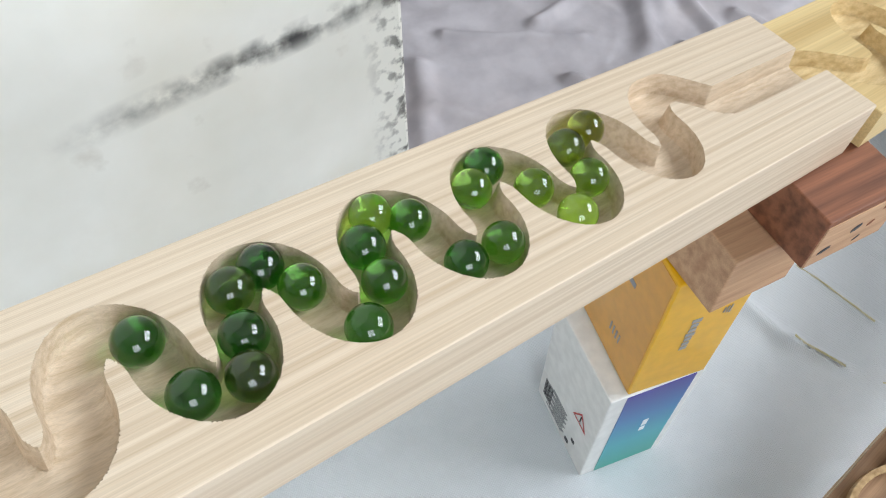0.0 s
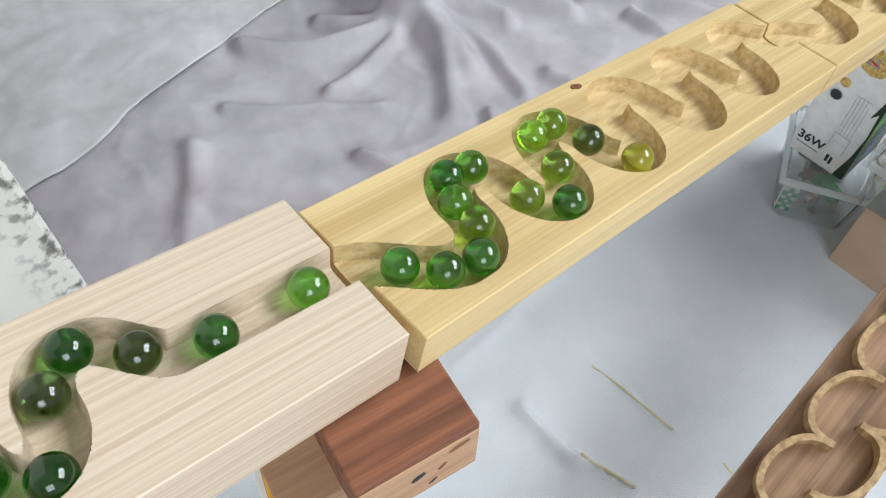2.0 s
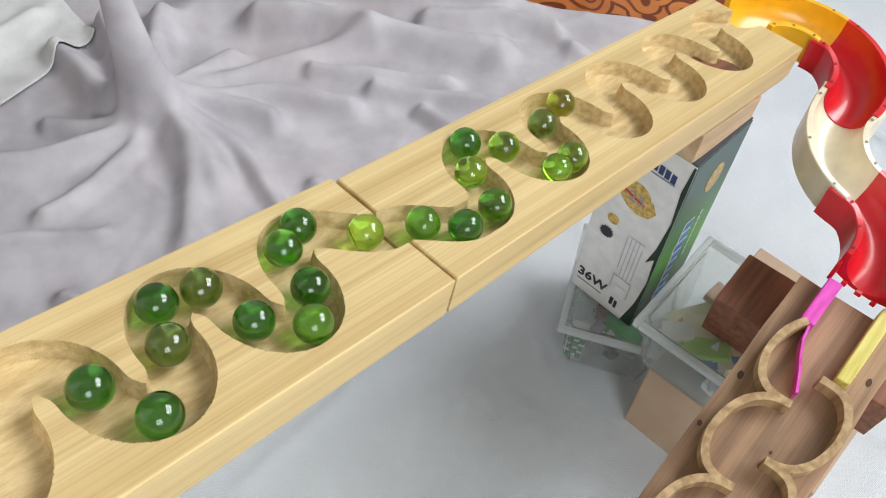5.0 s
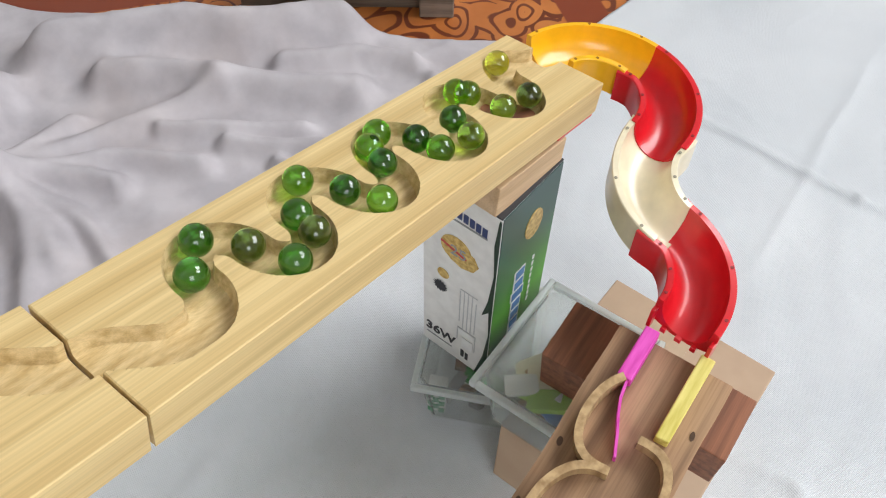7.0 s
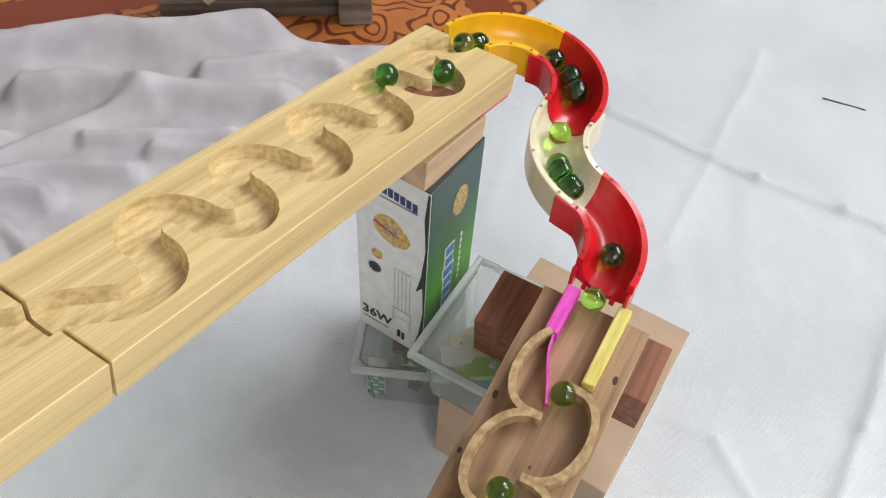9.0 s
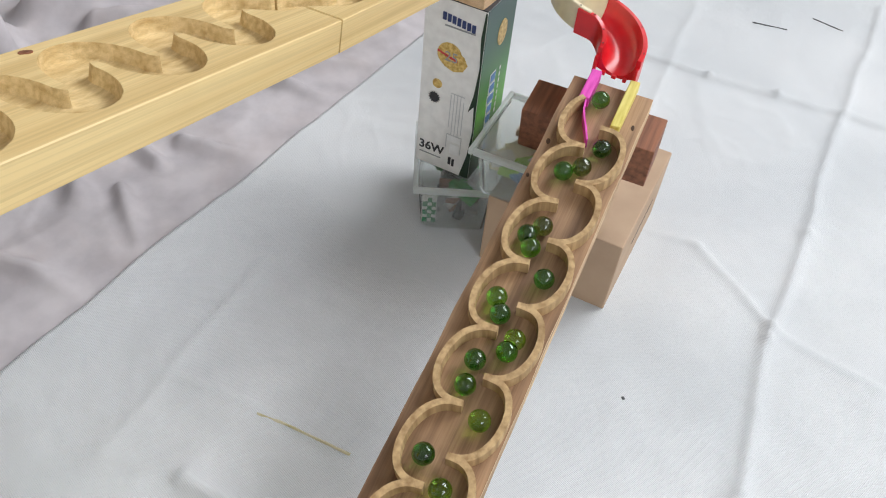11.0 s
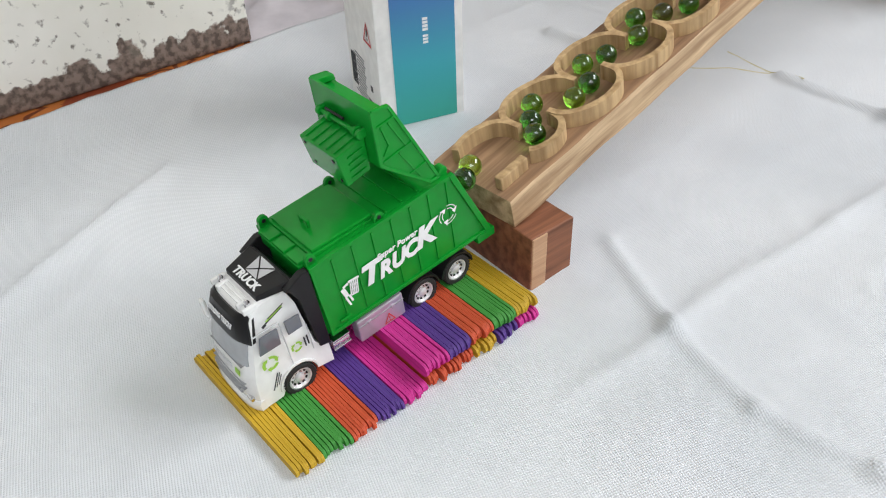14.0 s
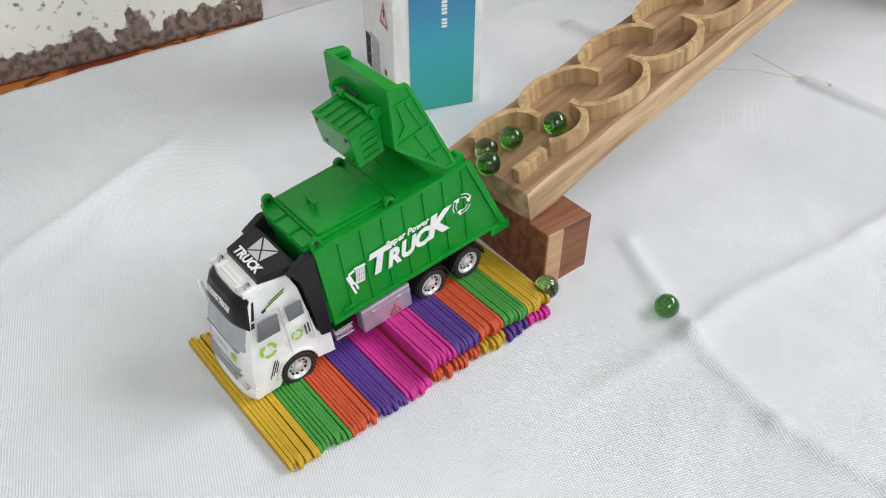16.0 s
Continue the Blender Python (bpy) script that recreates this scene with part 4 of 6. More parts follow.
    for x, z, w, h, a in ((0.008, 0.012, 0.009, 0.004, 20), (0.024, 0.020, 0.008, 0.005, 35), (0.034, 0.018, 0.006, 0.0025, 50), (0.041, 0.029, 0.011, 0.004, 15), (0.030, 0.008, 0.006, 0.0015, 40)):
        chip = bmesh.new()
        bmesh.ops.create_icosphere(chip, subdivisions=1, radius=1)
        bmesh.ops.transform(chip, matrix=Matrix.Translation((x, -0.0008, z)) @ Matrix.Rotation(radians(-a), 4, "Y") @ Matrix.Diagonal((w / 2, 0.0004, h / 2, 1)), verts=chip.verts)
        part("chip", chip, MERANTI if x > 0.03 else INK, top, "dark torn chip")


def set_pose(ob, m):
    ob.matrix_world = m
    return ob


def build_lamp_box():
    m = Matrix.Translation((1.070, 0.871, 0.0655)) @ axes(19, 0)
    box = thing("lamp_box", m, "tall white and green lamp carton standing on a clear tub", "box")
    part("carton", block((0, 0, 0), (0.063, 0.060, 0.186), 0.0008), WHITE_CARD, box)
    green = fade("lamp_box_green", "Z", 0.0, 0.186, [(0.004, 0.012, 0.006), (0.02, 0.10, 0.02), (0.10, 0.42, 0.03), (0.05, 0.22, 0.05), (0.02, 0.09, 0.06), (0.02, 0.06, 0.055)])
    part("side_panel", block((0.001, -0.0005, 0.001), (0.0625, 0.001, 0.1855)), green, box, "dark to bright green printed side")
    part("end_panel", block((0.0622, 0.001, 0.001), (0.0635, 0.0595, 0.1855)), green, box)
    front = face(-0.0003, 0.030, 0.0, (0, -1, 0), (0, 0, 1))
    lettering("36W", 0.0138, front @ Matrix.Translation((-0.0130, 0.0225, 0)), INK, box, "lettering", 0, 0.0002, 1, 0.0003)
    bars(front, [(-0.014, 0.0135, 0.024, 0.0012)], GREY_INK, box, "fine_print")
    bars(front, [(-0.010 + 0.0048 * i, 0.1700 - 0.0006 * i, 0.0036, 0.0075) for i in range(7)], NAVY_INK, box, "maker_mark", "dark blue brand mark drawn as bars")
    bars(front, [(0.006, 0.1615, 0.030, 0.0014)], GREY_INK, box, "fine_print")
    medal = joined(rod(0.0125, 0.0003, front @ Matrix.Translation((-0.002, 0.133, 0)), 24), rod(0.0135, 0.0003, front @ Matrix.Translation((0.003, 0.128, -0.00005)) @ Matrix.Diagonal((1, 0.8, 1, 1)), 8))
    part("gold_emblem", medal, GOLD_INK, box, "gold anniversary emblem")
    bars(front @ Matrix.Rotation(radians(-16), 4, "Z"), [(-0.040, 0.1255, 0.022, 0.0022)], RED_INK, box, "ribbon")
    lettering("25", 0.014, front @ Matrix.Translation((0.0, 0.131, 0.0003)), GREY_INK, box, "emblem_number")
    part("coin", rod(0.0050, 0.0003, front @ Matrix.Translation((-0.012, 0.099, 0)), 20), GOLD_INK, box, "small gold seal")
    burst = bmesh.new()
    ring = [burst.verts.new((r * math.cos(a), r * math.sin(a), 0.0003)) for r, a in (((0.0065 if k % 2 else 0.0048), math.pi * k / 14) for k in range(28))]
    burst.faces.new(ring)
    bmesh.ops.transform(burst, matrix=front @ Matrix.Translation((-0.014, 0.083, 0)), verts=burst.verts)
    part("starburst", burst, INK, box, "black starburst")
    tubes = []
    for i, (h0, h1) in enumerate(((0.055, 0.092), (0.047, 0.094), (0.047, 0.094), (0.047, 0.094), (0.050, 0.088))):
        x = 0.0035 + 0.0034 * i
        tubes.append((x, (h0 + h1) / 2, 0.0007, h1 - h0))
    bars(front, tubes + [(0.0105, 0.0940, 0.0145, 0.0007), (0.0105, 0.0465, 0.0165, 0.0008), (0.0025, 0.038, 0.0007, 0.016), (0.0185, 0.036, 0.0007, 0.020)], PALE_INK, box, "drawn_lamp", "drawing of a lamp in grey lines")
    bars(front, [(0.0105, 0.042, 0.014, 0.0065), (0.012, 0.030, 0.010, 0.012)], WHITE_INK, box, "drawn_base")
    bars(front, [(0.008, 0.0145, 0.003, 0.009), (0.012, 0.0135, 0.0026, 0.009)], INK, box, "drawn_cap")
    wave_mark = bmesh.new()
    edge = [(0.0302, 0.001), (0.0302, 0.185), (0.0285, 0.185), (0.0265, 0.16), (0.0285, 0.13), (0.0260, 0.10), (0.0220, 0.080), (0.0275, 0.088), (0.0290, 0.060), (0.0262, 0.03), (0.0200, 0.001)]
    wave_mark.faces.new([wave_mark.verts.new((*p, 0.0002)) for p in edge])
    bmesh.ops.transform(wave_mark, matrix=front, verts=wave_mark.verts)
    part("leaf_print", wave_mark, plain("black_green_ink", (0.008, 0.03, 0.012), 0.4), box, "black and green leaf shape")
    side = face(0.027, -0.0007, 0.0, (0, 0, 1), (-1, 0, 0))
    bars(side, [(0.024 + 0.0118 * i, -0.001, 0.0105, 0.0150 if i in (0, 5) else 0.0120) for i in range(8)], WHITE_INK, box, "maker_outline")
    bars(side @ Matrix.Translation((0, 0, 0.0004)), [(0.024 + 0.0118 * i, -0.001, 0.0078, 0.0122 if i in (0, 5) else 0.0092) for i in range(8)], SKY_INK, box, "maker_mark", "large blue brand mark drawn as bars")
    bars(side, [(0.060 + 0.007 * i, -0.0165, 0.0042, 0.0022) for i in range(8)], WHITE_INK, box, "fine_print")
    part("gold_emblem", joined(rod(0.0105, 0.0004, side @ Matrix.Translation((0.150, -0.010, 0)) @ Matrix.Diagonal((1.25, 0.9, 1, 1)), 20)), GOLD_INK, box)
    lid = [(0.0, 0.0), (0.063, 0.0), (0.063, 0.060), (0.0, 0.060)]
    part("lid_flap", prism(lid, 0.186, 0.1872, "z"), INK, box, "dark folded top flap")
    spacer = part("wooden_block", prism([(-0.002, 0.004), (0.062, 0.001), (0.064, 0.054), (0.0, 0.058)], 0.0, 0.0225, "z", 0.0007), SPACER)
    set_pose(spacer, m @ Matrix.Translation((0, 0, 0.1874)) @ Matrix.Rotation(radians(5), 4, "Y"))
    tagged(spacer, "light timber offcut between the lamp carton and the plank", "block", "offcut blocks under the plank")
    red = part("red_wedge", block((-0.02, -0.0025, -0.0022), (0.02, 0.0025, 0.0022), 0.0008), SLIDE_RED)
    set_pose(red, FRAME_C @ Matrix.Translation((0.305, 0.004, -0.0232)))
    tagged(red, "thin red plastic wedge under the plank end", "wedge")


def tub(name, m, wide, deep, high, label):
    """A clear food tub: tapered walls, a base and a rimmed lid."""
    ob = thing(name, m, label, "container", "clear plastic tubs")
    t, k = 0.0014, 0.005
    bm = bmesh.new()
    rings = [((k, k, 0), (wide - k, deep - k)), ((0, 0, high), (wide, deep)), ((t, t, high), (wide - t, deep - t)), ((k + t, k + t, t), (wide - k - t, deep - k - t))]
    loops = []
    for (x0, y0, z), (x1, y1) in rings:
        c = 0.006
        loops.append([bm.verts.new((x, y, z)) for x, y in ((x0 + c, y0), (x1 - c, y0), (x1, y0 + c), (x1, y1 - c), (x1 - c, y1), (x0 + c, y1), (x0, y1 - c), (x0, y0 + c))])
    for a, b in zip(loops, loops[1:]):
        for i in range(8):
            bm.faces.new((a[i], a[(i + 1) % 8], b[(i + 1) % 8], b[i]))
    bm.faces.new(loops[0])
    bm.faces.new(loops[-1])
    part("tub", bm, BOX_CLEAR, ob)
    part("lid", joined(block((-0.003, -0.003, high + 0.0004), (wide + 0.003, deep + 0.003, high + 0.0020), 0.0006)), BOX_CLEAR, ob, "clear flat lid")
    rim = []
    for lo, hi in (((-0.0055, -0.0055), (wide + 0.0055, -0.0008)), ((-0.0055, deep + 0.0008), (wide + 0.0055, deep + 0.0055)), ((-0.0055, -0.0008), (-0.0008, deep + 0.0008)), ((wide + 0.0008, -0.0008), (wide + 0.0055, deep + 0.0008))):
        rim.append(block((*lo, high - 0.0040), (*hi, high + 0.0028), 0.0014))
    each("lid_rim", rim, MILKY, ob, "milky raised rim of the lid")
    return ob


def litter(name, m, lo, hi, count, mats, seed, label):
    """Small parts that fill a tub, each a bevelled scrap lying at an angle."""
    rnd = random.Random(seed)
    ob = thing(name, m, label, "parts")
    for i in range(count):
        x, y, z = (rnd.uniform(a, b) for a, b in zip(lo, hi))
        w, d, h = rnd.uniform(0.006, 0.017), rnd.uniform(0.003, 0.009), rnd.uniform(0.002, 0.006)
        bm = block((-w, -d, -h), (w, d, h), 0.0008)
        bmesh.ops.transform(bm, matrix=Matrix.Translation((x, y, z)) @ Euler((rnd.uniform(-0.5, 0.5), rnd.uniform(-0.5, 0.5), rnd.uniform(0, 3))).to_matrix().to_4x4(), verts=bm.verts)
        part("scrap", bm, mats[i % len(mats)], ob)
    return ob


def build_lower_supports():
    m = Matrix.Translation((1.026, 0.895, 0.0008)) @ axes(-43, 0)
    tub("plastic_tub", m, 0.080, 0.102, 0.0605, "clear lidded plastic tub full of small parts on the tarpaulin")
    litter("toy_parts", m, (0.026, 0.022, 0.010), (0.060, 0.080, 0.034), 26, [BLACK_PLASTIC, GREEN_PLASTIC, MERANTI, WHITE_PLASTIC, GREY_INK], 3, "jumble of dark and green toy scraps inside the tub")
    checks = []
    for i in range(3):
        for j in range(6):
            if (i + j) % 2 == 0:
                checks.append(block((0.0060 + 0.0045 * i, 0.0067, 0.008 + 0.0055 * j), (0.0105 + 0.0045 * i, 0.0079, 0.0135 + 0.0055 * j)))
    tag = thing("checked_card", m, "small green and white checked carton inside the tub", "carton")
    part("carton", block((0.0056, 0.0080, 0.007), (0.0200, 0.020, 0.043), 0.0004), WHITE_CARD, tag)
    part("checks", joined(*checks), plain("green_ink", (0.03, 0.25, 0.10), 0.5), tag, "green printed checks")
    m = Matrix.Translation((1.098, 0.699, 0.0008)) @ axes(20, 0)
    card = thing("cardboard_box", m, "plain brown cardboard box standing on the tarpaulin", "box")
    part("carton", block((0, 0, 0), (0.160, 0.135, 0.0865), 0.0012), KRAFT, card)
    part("flap_slit", prism([(0.06, 0.040), (0.125, 0.047), (0.125, 0.049), (0.06, 0.042)], -0.0003, 0.0003, "y"), INK, card, "dark open slit between flaps")
    part("tape", block((0.002, 0.060, 0.0862), (0.158, 0.076, 0.0872)), material("packing_tape", (0.45, 0.32, 0.2), (0.50, 0.36, 0.24), (30, 30, 30), 0.3, 0.0), card, "strip of brown packing tape")
    m = Matrix.Translation((1.070, 0.765, 0.0882)) @ axes(22, 0)
    tub("plastic_tub", m, 0.092, 0.080, 0.0520, "clear plastic tub with a lid on the cardboard box")
    litter("sewing_scraps", m, (0.018, 0.016, 0.010), (0.074, 0.062, 0.040), 26, [SLIDE_CREAM, LIME_INK, MERANTI_PALE, SKY_INK, WHITE_PLASTIC, GREY_INK], 8, "pale and coloured scraps inside the tub")
    prop = part("wooden_block", block((0, -0.014, 0), (0.042, 0.104, 0.0440), 0.0009), MERANTI)
    set_pose(prop, Matrix.Translation((1.112, 0.722, 0.1440)) @ axes(22.8, 9.0))
    tagged(prop, "dark red-brown hardwood offcut carrying the top of the board", "block", "offcut blocks under the plank")
    end = thing("wooden_block", Matrix.Translation((0.503, 0.4505, 0.0005)) @ axes(17.5, 0), "two-tone hardwood block under the low end of the board", "block")
    part("dark_half", block((0.0, 0.0, 0.0), (0.0375, 0.072, 0.0425), 0.0010), MERANTI, end)
    part("pale_strip", block((0.0006, -0.0008, 0.0006), (0.0133, 0.0012, 0.0419), 0.0005), MERANTI_PALE, end, "paler glued timber strip")

# ---- toy truck on its mat of sticks ----
TRUCK_SPOT = Matrix.Translation((0.322, 0.416, 0.0)) @ axes(19.5, 0)
TRUCK_FRAME = TRUCK_SPOT @ Matrix.Translation((0.0234, -0.0040, 0.0052)) @ Matrix.Rotation(radians(-6.0), 4, "Y") @ Matrix.Translation((-0.0244, 0.0, 0.0))


def build_mat():
    mat_thing = thing("craft_stick_mat", TRUCK_SPOT, "mat of dyed craft sticks set on edge in coloured bands", "mat")

    def stick_mesh(length, high, thick, dye, name):
        r, pts = high * 0.5, []
        for i in range(7):
            a = -math.pi / 2 + math.pi * i / 6
            pts.append((length / 2 - r + r * math.cos(a), r + r * math.sin(a)))
        for i in range(7):
            a = math.pi / 2 + math.pi * i / 6
            pts.append((-length / 2 + r + r * math.cos(a), r + r * math.sin(a)))
        bm = prism(pts, -thick / 2, thick / 2, "x")
        me = bpy.data.meshes.new(name)
        bm.to_mesh(me)
        bm.free()
        me.materials.append(dye)
        return me

    rnd = random.Random(5)
    order = [0, 1, 2, 3, 4, 4, 3, 2, 1, 0]
    front = [stick_mesh(0.1135, 0.0062, 0.0018, d, "craft_stick") for d in DYES]
    upper = [stick_mesh(0.1135, 0.0085, 0.0018, d, "craft_stick") for d in DYES]
    lower = [stick_mesh(0.1135, 0.0080, 0.0018, d, "craft_stick") for d in DYES]

    def lay(me, x, y, z, lean):
        ob = new("craft_stick", me)
        ob.parent = mat_thing
        ob.matrix_local = Matrix.Translation((x, y, z)) @ Matrix.Rotation(radians(lean), 4, "Z")

    for g, dye in enumerate(order):
        for i in range(8):
            x = -0.0120 + 0.0181 * g + 0.0010 + 0.00222 * i
            high = 0.0 if g < 5 else 0.0080
            y = (0.0068 if g < 5 else 0.0100) + rnd.uniform(-0.0016, 0.0016)
            lay((front if g < 5 else upper)[dye], x, y, 0.0004 + high + rnd.uniform(0, 0.0007), rnd.uniform(-0.5, 0.5))
    for g, dye in enumerate([2, 2, 0, 3, 4]):
        for i in range(6):
            lay(lower[dye], 0.0795 + 0.0180 * g + 0.0010 + 0.0029 * i, 0.0070 + rnd.uniform(-0.002, 0.002), 0.0004, rnd.uniform(-0.8, 0.8))


RIM = plain("silver_rim_paint", (0.70, 0.70, 0.71), 0.3, 0.25)


def build_truck():
    truck = thing("toy_garbage_truck", TRUCK_FRAME, "green and white toy garbage truck with its tailgate raised", "toy truck")
    y0, y1 = 0.0010, 0.0525

    def top(x):
        """Height of the bin's roof, which rises a little to the rear."""
        return 0.0790 + (x - 0.049) * 0.035

    # Bin: a shell that is open at the slanted rear.
    side = [(0.0505, 0.0255), (0.1735, 0.0252), (0.1490, top(0.149)), (0.0488, top(0.0488))]
    t = 0.0018
    bin_part = part("bin", prism(side, y0, y0 + t, "y", 0.0004), GREEN_PLASTIC, truck, "glossy green ribbed bin")
    each("panel", (prism(side, y1 - t, y1, "y", 0.0004), block((0.0505, y0 + t, 0.0252), (0.1700, y1 - t, 0.0270)),
                   prism([(0.0490, 0.0260), (0.0508, 0.0260), (0.0508, 0.0786), (0.0490, 0.0786)], y0 + t, y1 - t, "y"),
                   prism([(0.0490, top(0.049) - 0.0020), (0.1485, top(0.1485) - 0.0020), (0.1485, top(0.1485)), (0.0490, top(0.049))], y0 + t, y1 - t, "y")), GREEN_PLASTIC, bin_part)
    for i in range(7):
        x = 0.0630 + 0.0136 * i
        lean = 0.0008
        shape = [(x, 0.0285), (x + 0.0011, 0.0285), (x + 0.0011 - lean, top(x) - 0.0035), (x - lean, top(x) - 0.0035)]
        each("rib", [prism(shape, y0 - 0.0008, y0 + 0.0003, "y", 0.0002), prism(shape, y1 - 0.0003, y1 + 0.0008, "y", 0.0002)], GREEN_PLASTIC, bin_part)

    def rail(a, b, wide, ya, yb):
        """A straight bar between two points (x, z) of the side, of that height."""
        p, q = Vector(a), Vector(b)
        o = Vector((-(q - p).y, (q - p).x)).normalized() * wide / 2
        return prism([tuple(p - o), tuple(q - o), tuple(q + o), tuple(p + o)], ya, yb, "y", 0.0003)

    for ya, yb in ((y0 - 0.0012, y0 + 0.0008), (y1 - 0.0008, y1 + 0.0012)):
        each("rim", [rail((0.0485, top(0.0485) - 0.0012), (0.1490, top(0.149) - 0.0012), 0.0026, ya, yb), rail((0.0505, 0.0266), (0.1720, 0.0262), 0.0026, ya, yb),
                     rail((0.0518, 0.0270), (0.0498, 0.0780), 0.0022, ya, yb)], GREEN_PLASTIC, bin_part)
        part("rear_post", prism([(0.1745, 0.0252), (0.1505, top(0.1505)), (0.1465, top(0.1465)), (0.1700, 0.0252)], ya - 0.0004, yb + 0.0010, "y", 0.0004), GREEN_PLASTIC, bin_part)
    each("rear_foot", (block((0.1620, y0 - 0.0018, 0.0200), (0.1765, y0 + 0.006, 0.0262), 0.0006), block((0.1620, y1 - 0.006, 0.0200), (0.1765, y1 + 0.0018, 0.0262), 0.0006)), GREEN_PLASTIC, bin_part)
    # Roof hatch in two steps with its handle, hinges and the front ledge.
    hatch = part("hatch", joined(block((0.0545, 0.0050, 0.0792), (0.0975, 0.0490, 0.0818), 0.0006), block((0.0560, 0.0064, 0.0816), (0.0960, 0.0476, 0.0838), 0.0007)), GREEN_PLASTIC, truck, "raised roof hatch")
    part("handle", joined(block((0.0650, 0.0225, 0.0836), (0.0666, 0.0242, 0.0880), 0.0004), block((0.0650, 0.0298, 0.0836), (0.0666, 0.0315, 0.0880), 0.0004), block((0.0648, 0.0222, 0.0872), (0.0668, 0.0318, 0.0892), 0.0006)), GREEN_PLASTIC, hatch)
    across = Matrix.Rotation(radians(90), 4, "X")
    for x, y in ((0.0520, y0 + 0.0022), (0.0520, y1 - 0.0022), (0.0975, y0 + 0.0022), (0.0975, y1 - 0.0022)):
        hinge = part("hinge", joined(rod(0.0033, 0.0028, Matrix.Translation((x, y, 0.0826)) @ across, 20, None, 0.0005), block((x - 0.0033, y - 0.0014, 0.0785), (x + 0.0033, y + 0.0014, 0.0826), 0.0003)), GREEN_PLASTIC, truck)
        part("hinge_hole", rod(0.0013, 0.0032, Matrix.Translation((x, y, 0.0828)) @ across, 12), BLACK_PLASTIC, hinge)
    part("front_ledge", joined(block((0.0460, 0.0060, 0.0725), (0.0498, 0.0480, 0.0786), 0.0006), *[block((0.0464, 0.0070 + 0.0142 * i, 0.0770), (0.0545, 0.0190 + 0.0142 * i, 0.0804), 0.0005) for i in range(3)]), GREEN_PLASTIC, truck)
    for i in range(4):
        x = 0.1030 + 0.0115 * i
        part("roof_rib", block((x, y0 + 0.003, top(x) - 0.0003), (x + 0.0012, y1 - 0.003, top(x) + 0.0012), 0.0003), GREEN_PLASTIC, truck)
    # Tailgate swung up on its hinge: two panels, a front wall, a slanted floor and a lip, with the hopper box on its front.
    outline = [(0.1402, 0.0862), (0.1333, 0.0860), (0.1032, 0.1138), (0.1034, 0.1480), (0.1155, 0.1462)]
    ga, gb = y0 - 0.0010, y1 + 0.0010

    def slab(a, b, thick):
        p, q = Vector(a), Vector(b)
        o = Vector((-(q - p).y, (q - p).x)).normalized() * thick
        return prism([tuple(p), tuple(q), tuple(q - o), tuple(p - o)], ga + 0.001, gb - 0.001, "y")

    gate = part("tailgate", joined(prism(outline, ga, ga + 0.0018, "y", 0.0004), prism(outline, gb - 0.0018, gb, "y", 0.0004), slab(outline[1], outline[2], 0.0016), slab(outline[2], outline[3], 0.0016),
                                   prism([(0.1040, 0.1432), (0.1160, 0.1416), (0.1160, 0.1400), (0.1040, 0.1416)], ga + 0.001, gb - 0.001, "y"),
                                   prism([(0.1034, 0.1480), (0.1155, 0.1462), (0.1160, 0.1430), (0.1036, 0.1440)], gb - 0.0060, gb, "y", 0.0004)), GREEN_PLASTIC, truck, "raised green tailgate shell")
    for y in (ga - 0.0008, gb - 0.0002):
        edges = [rail(a, b, 0.0020, y, y + 0.0010) for a, b in (((0.1400, 0.0872), (0.1335, 0.0870)), ((0.1335, 0.0872), (0.1042, 0.1142)), ((0.1042, 0.1140), (0.1044, 0.1470)), ((0.1044, 0.1470), (0.1150, 0.1453)), ((0.1150, 0.1453), (0.1395, 0.0872)))]
        each("gate_border", edges, GREEN_PLASTIC, gate)
        ribs = [rail(a, b, 0.0011, y, y + 0.0009) for a, b in (((0.1050, 0.1370), (0.1170, 0.1385)), ((0.1055, 0.1155), (0.1255, 0.1185)), ((0.1082, 0.1362), (0.1112, 0.1240)), ((0.1112, 0.1240), (0.1070, 0.1185)),
                                                              ((0.1130, 0.1365), (0.1215, 0.1180)), ((0.1165, 0.1160), (0.1290, 0.0920)), ((0.1215, 0.0995), (0.1325, 0.1015)))]
        each("gate_rib", ribs, GREEN_PLASTIC, gate)
    hop = [(0.1030, 0.1300), (0.0838, 0.1262), (0.0873, 0.1060), (0.1030, 0.1090)]
    ha, hb = 0.0085, 0.0425
    hopper = part("hopper", prism(hop, ha, hb, "y", 0.0007), GREEN_PLASTIC, gate, "faceted green hopper box")
    for i in range(5):
        y = ha + 0.0035 + 0.0064 * i
        part("hopper_rib", prism([(0.1000, 0.1293), (0.0855, 0.1264), (0.0853, 0.1274), (0.0998, 0.1303)], y, y + 0.0011, "y"), GREEN_PLASTIC, hopper)
    for i in range(4):
        z = 0.1110 + 0.0042 * i
        part("hopper_rib", prism([(0.0905, z - 0.0010), (0.1005, z + 0.0006), (0.1005, z + 0.0014), (0.0905, z - 0.0002)], ha - 0.0008, ha + 0.0004, "y"), GREEN_PLASTIC, hopper)
    down = Vector((hop[2][0] - hop[1][0], 0, hop[2][1] - hop[1][1]))
    screw_turn = Vector((down.z, 0, -down.x)).normalized().to_track_quat("Z", "Y").to_matrix().to_4x4()
    for k, y in ((0.15, hb - 0.004), (0.80, hb - 0.006), (0.18, ha + 0.004), (0.85, ha + 0.004)):
        part("screw", rod(0.0011, 0.0010, Matrix.Translation((hop[1][0] + down.x * k, y, hop[1][1] + down.z * k)) @ screw_turn, 10), BLACK_PLASTIC, hopper)
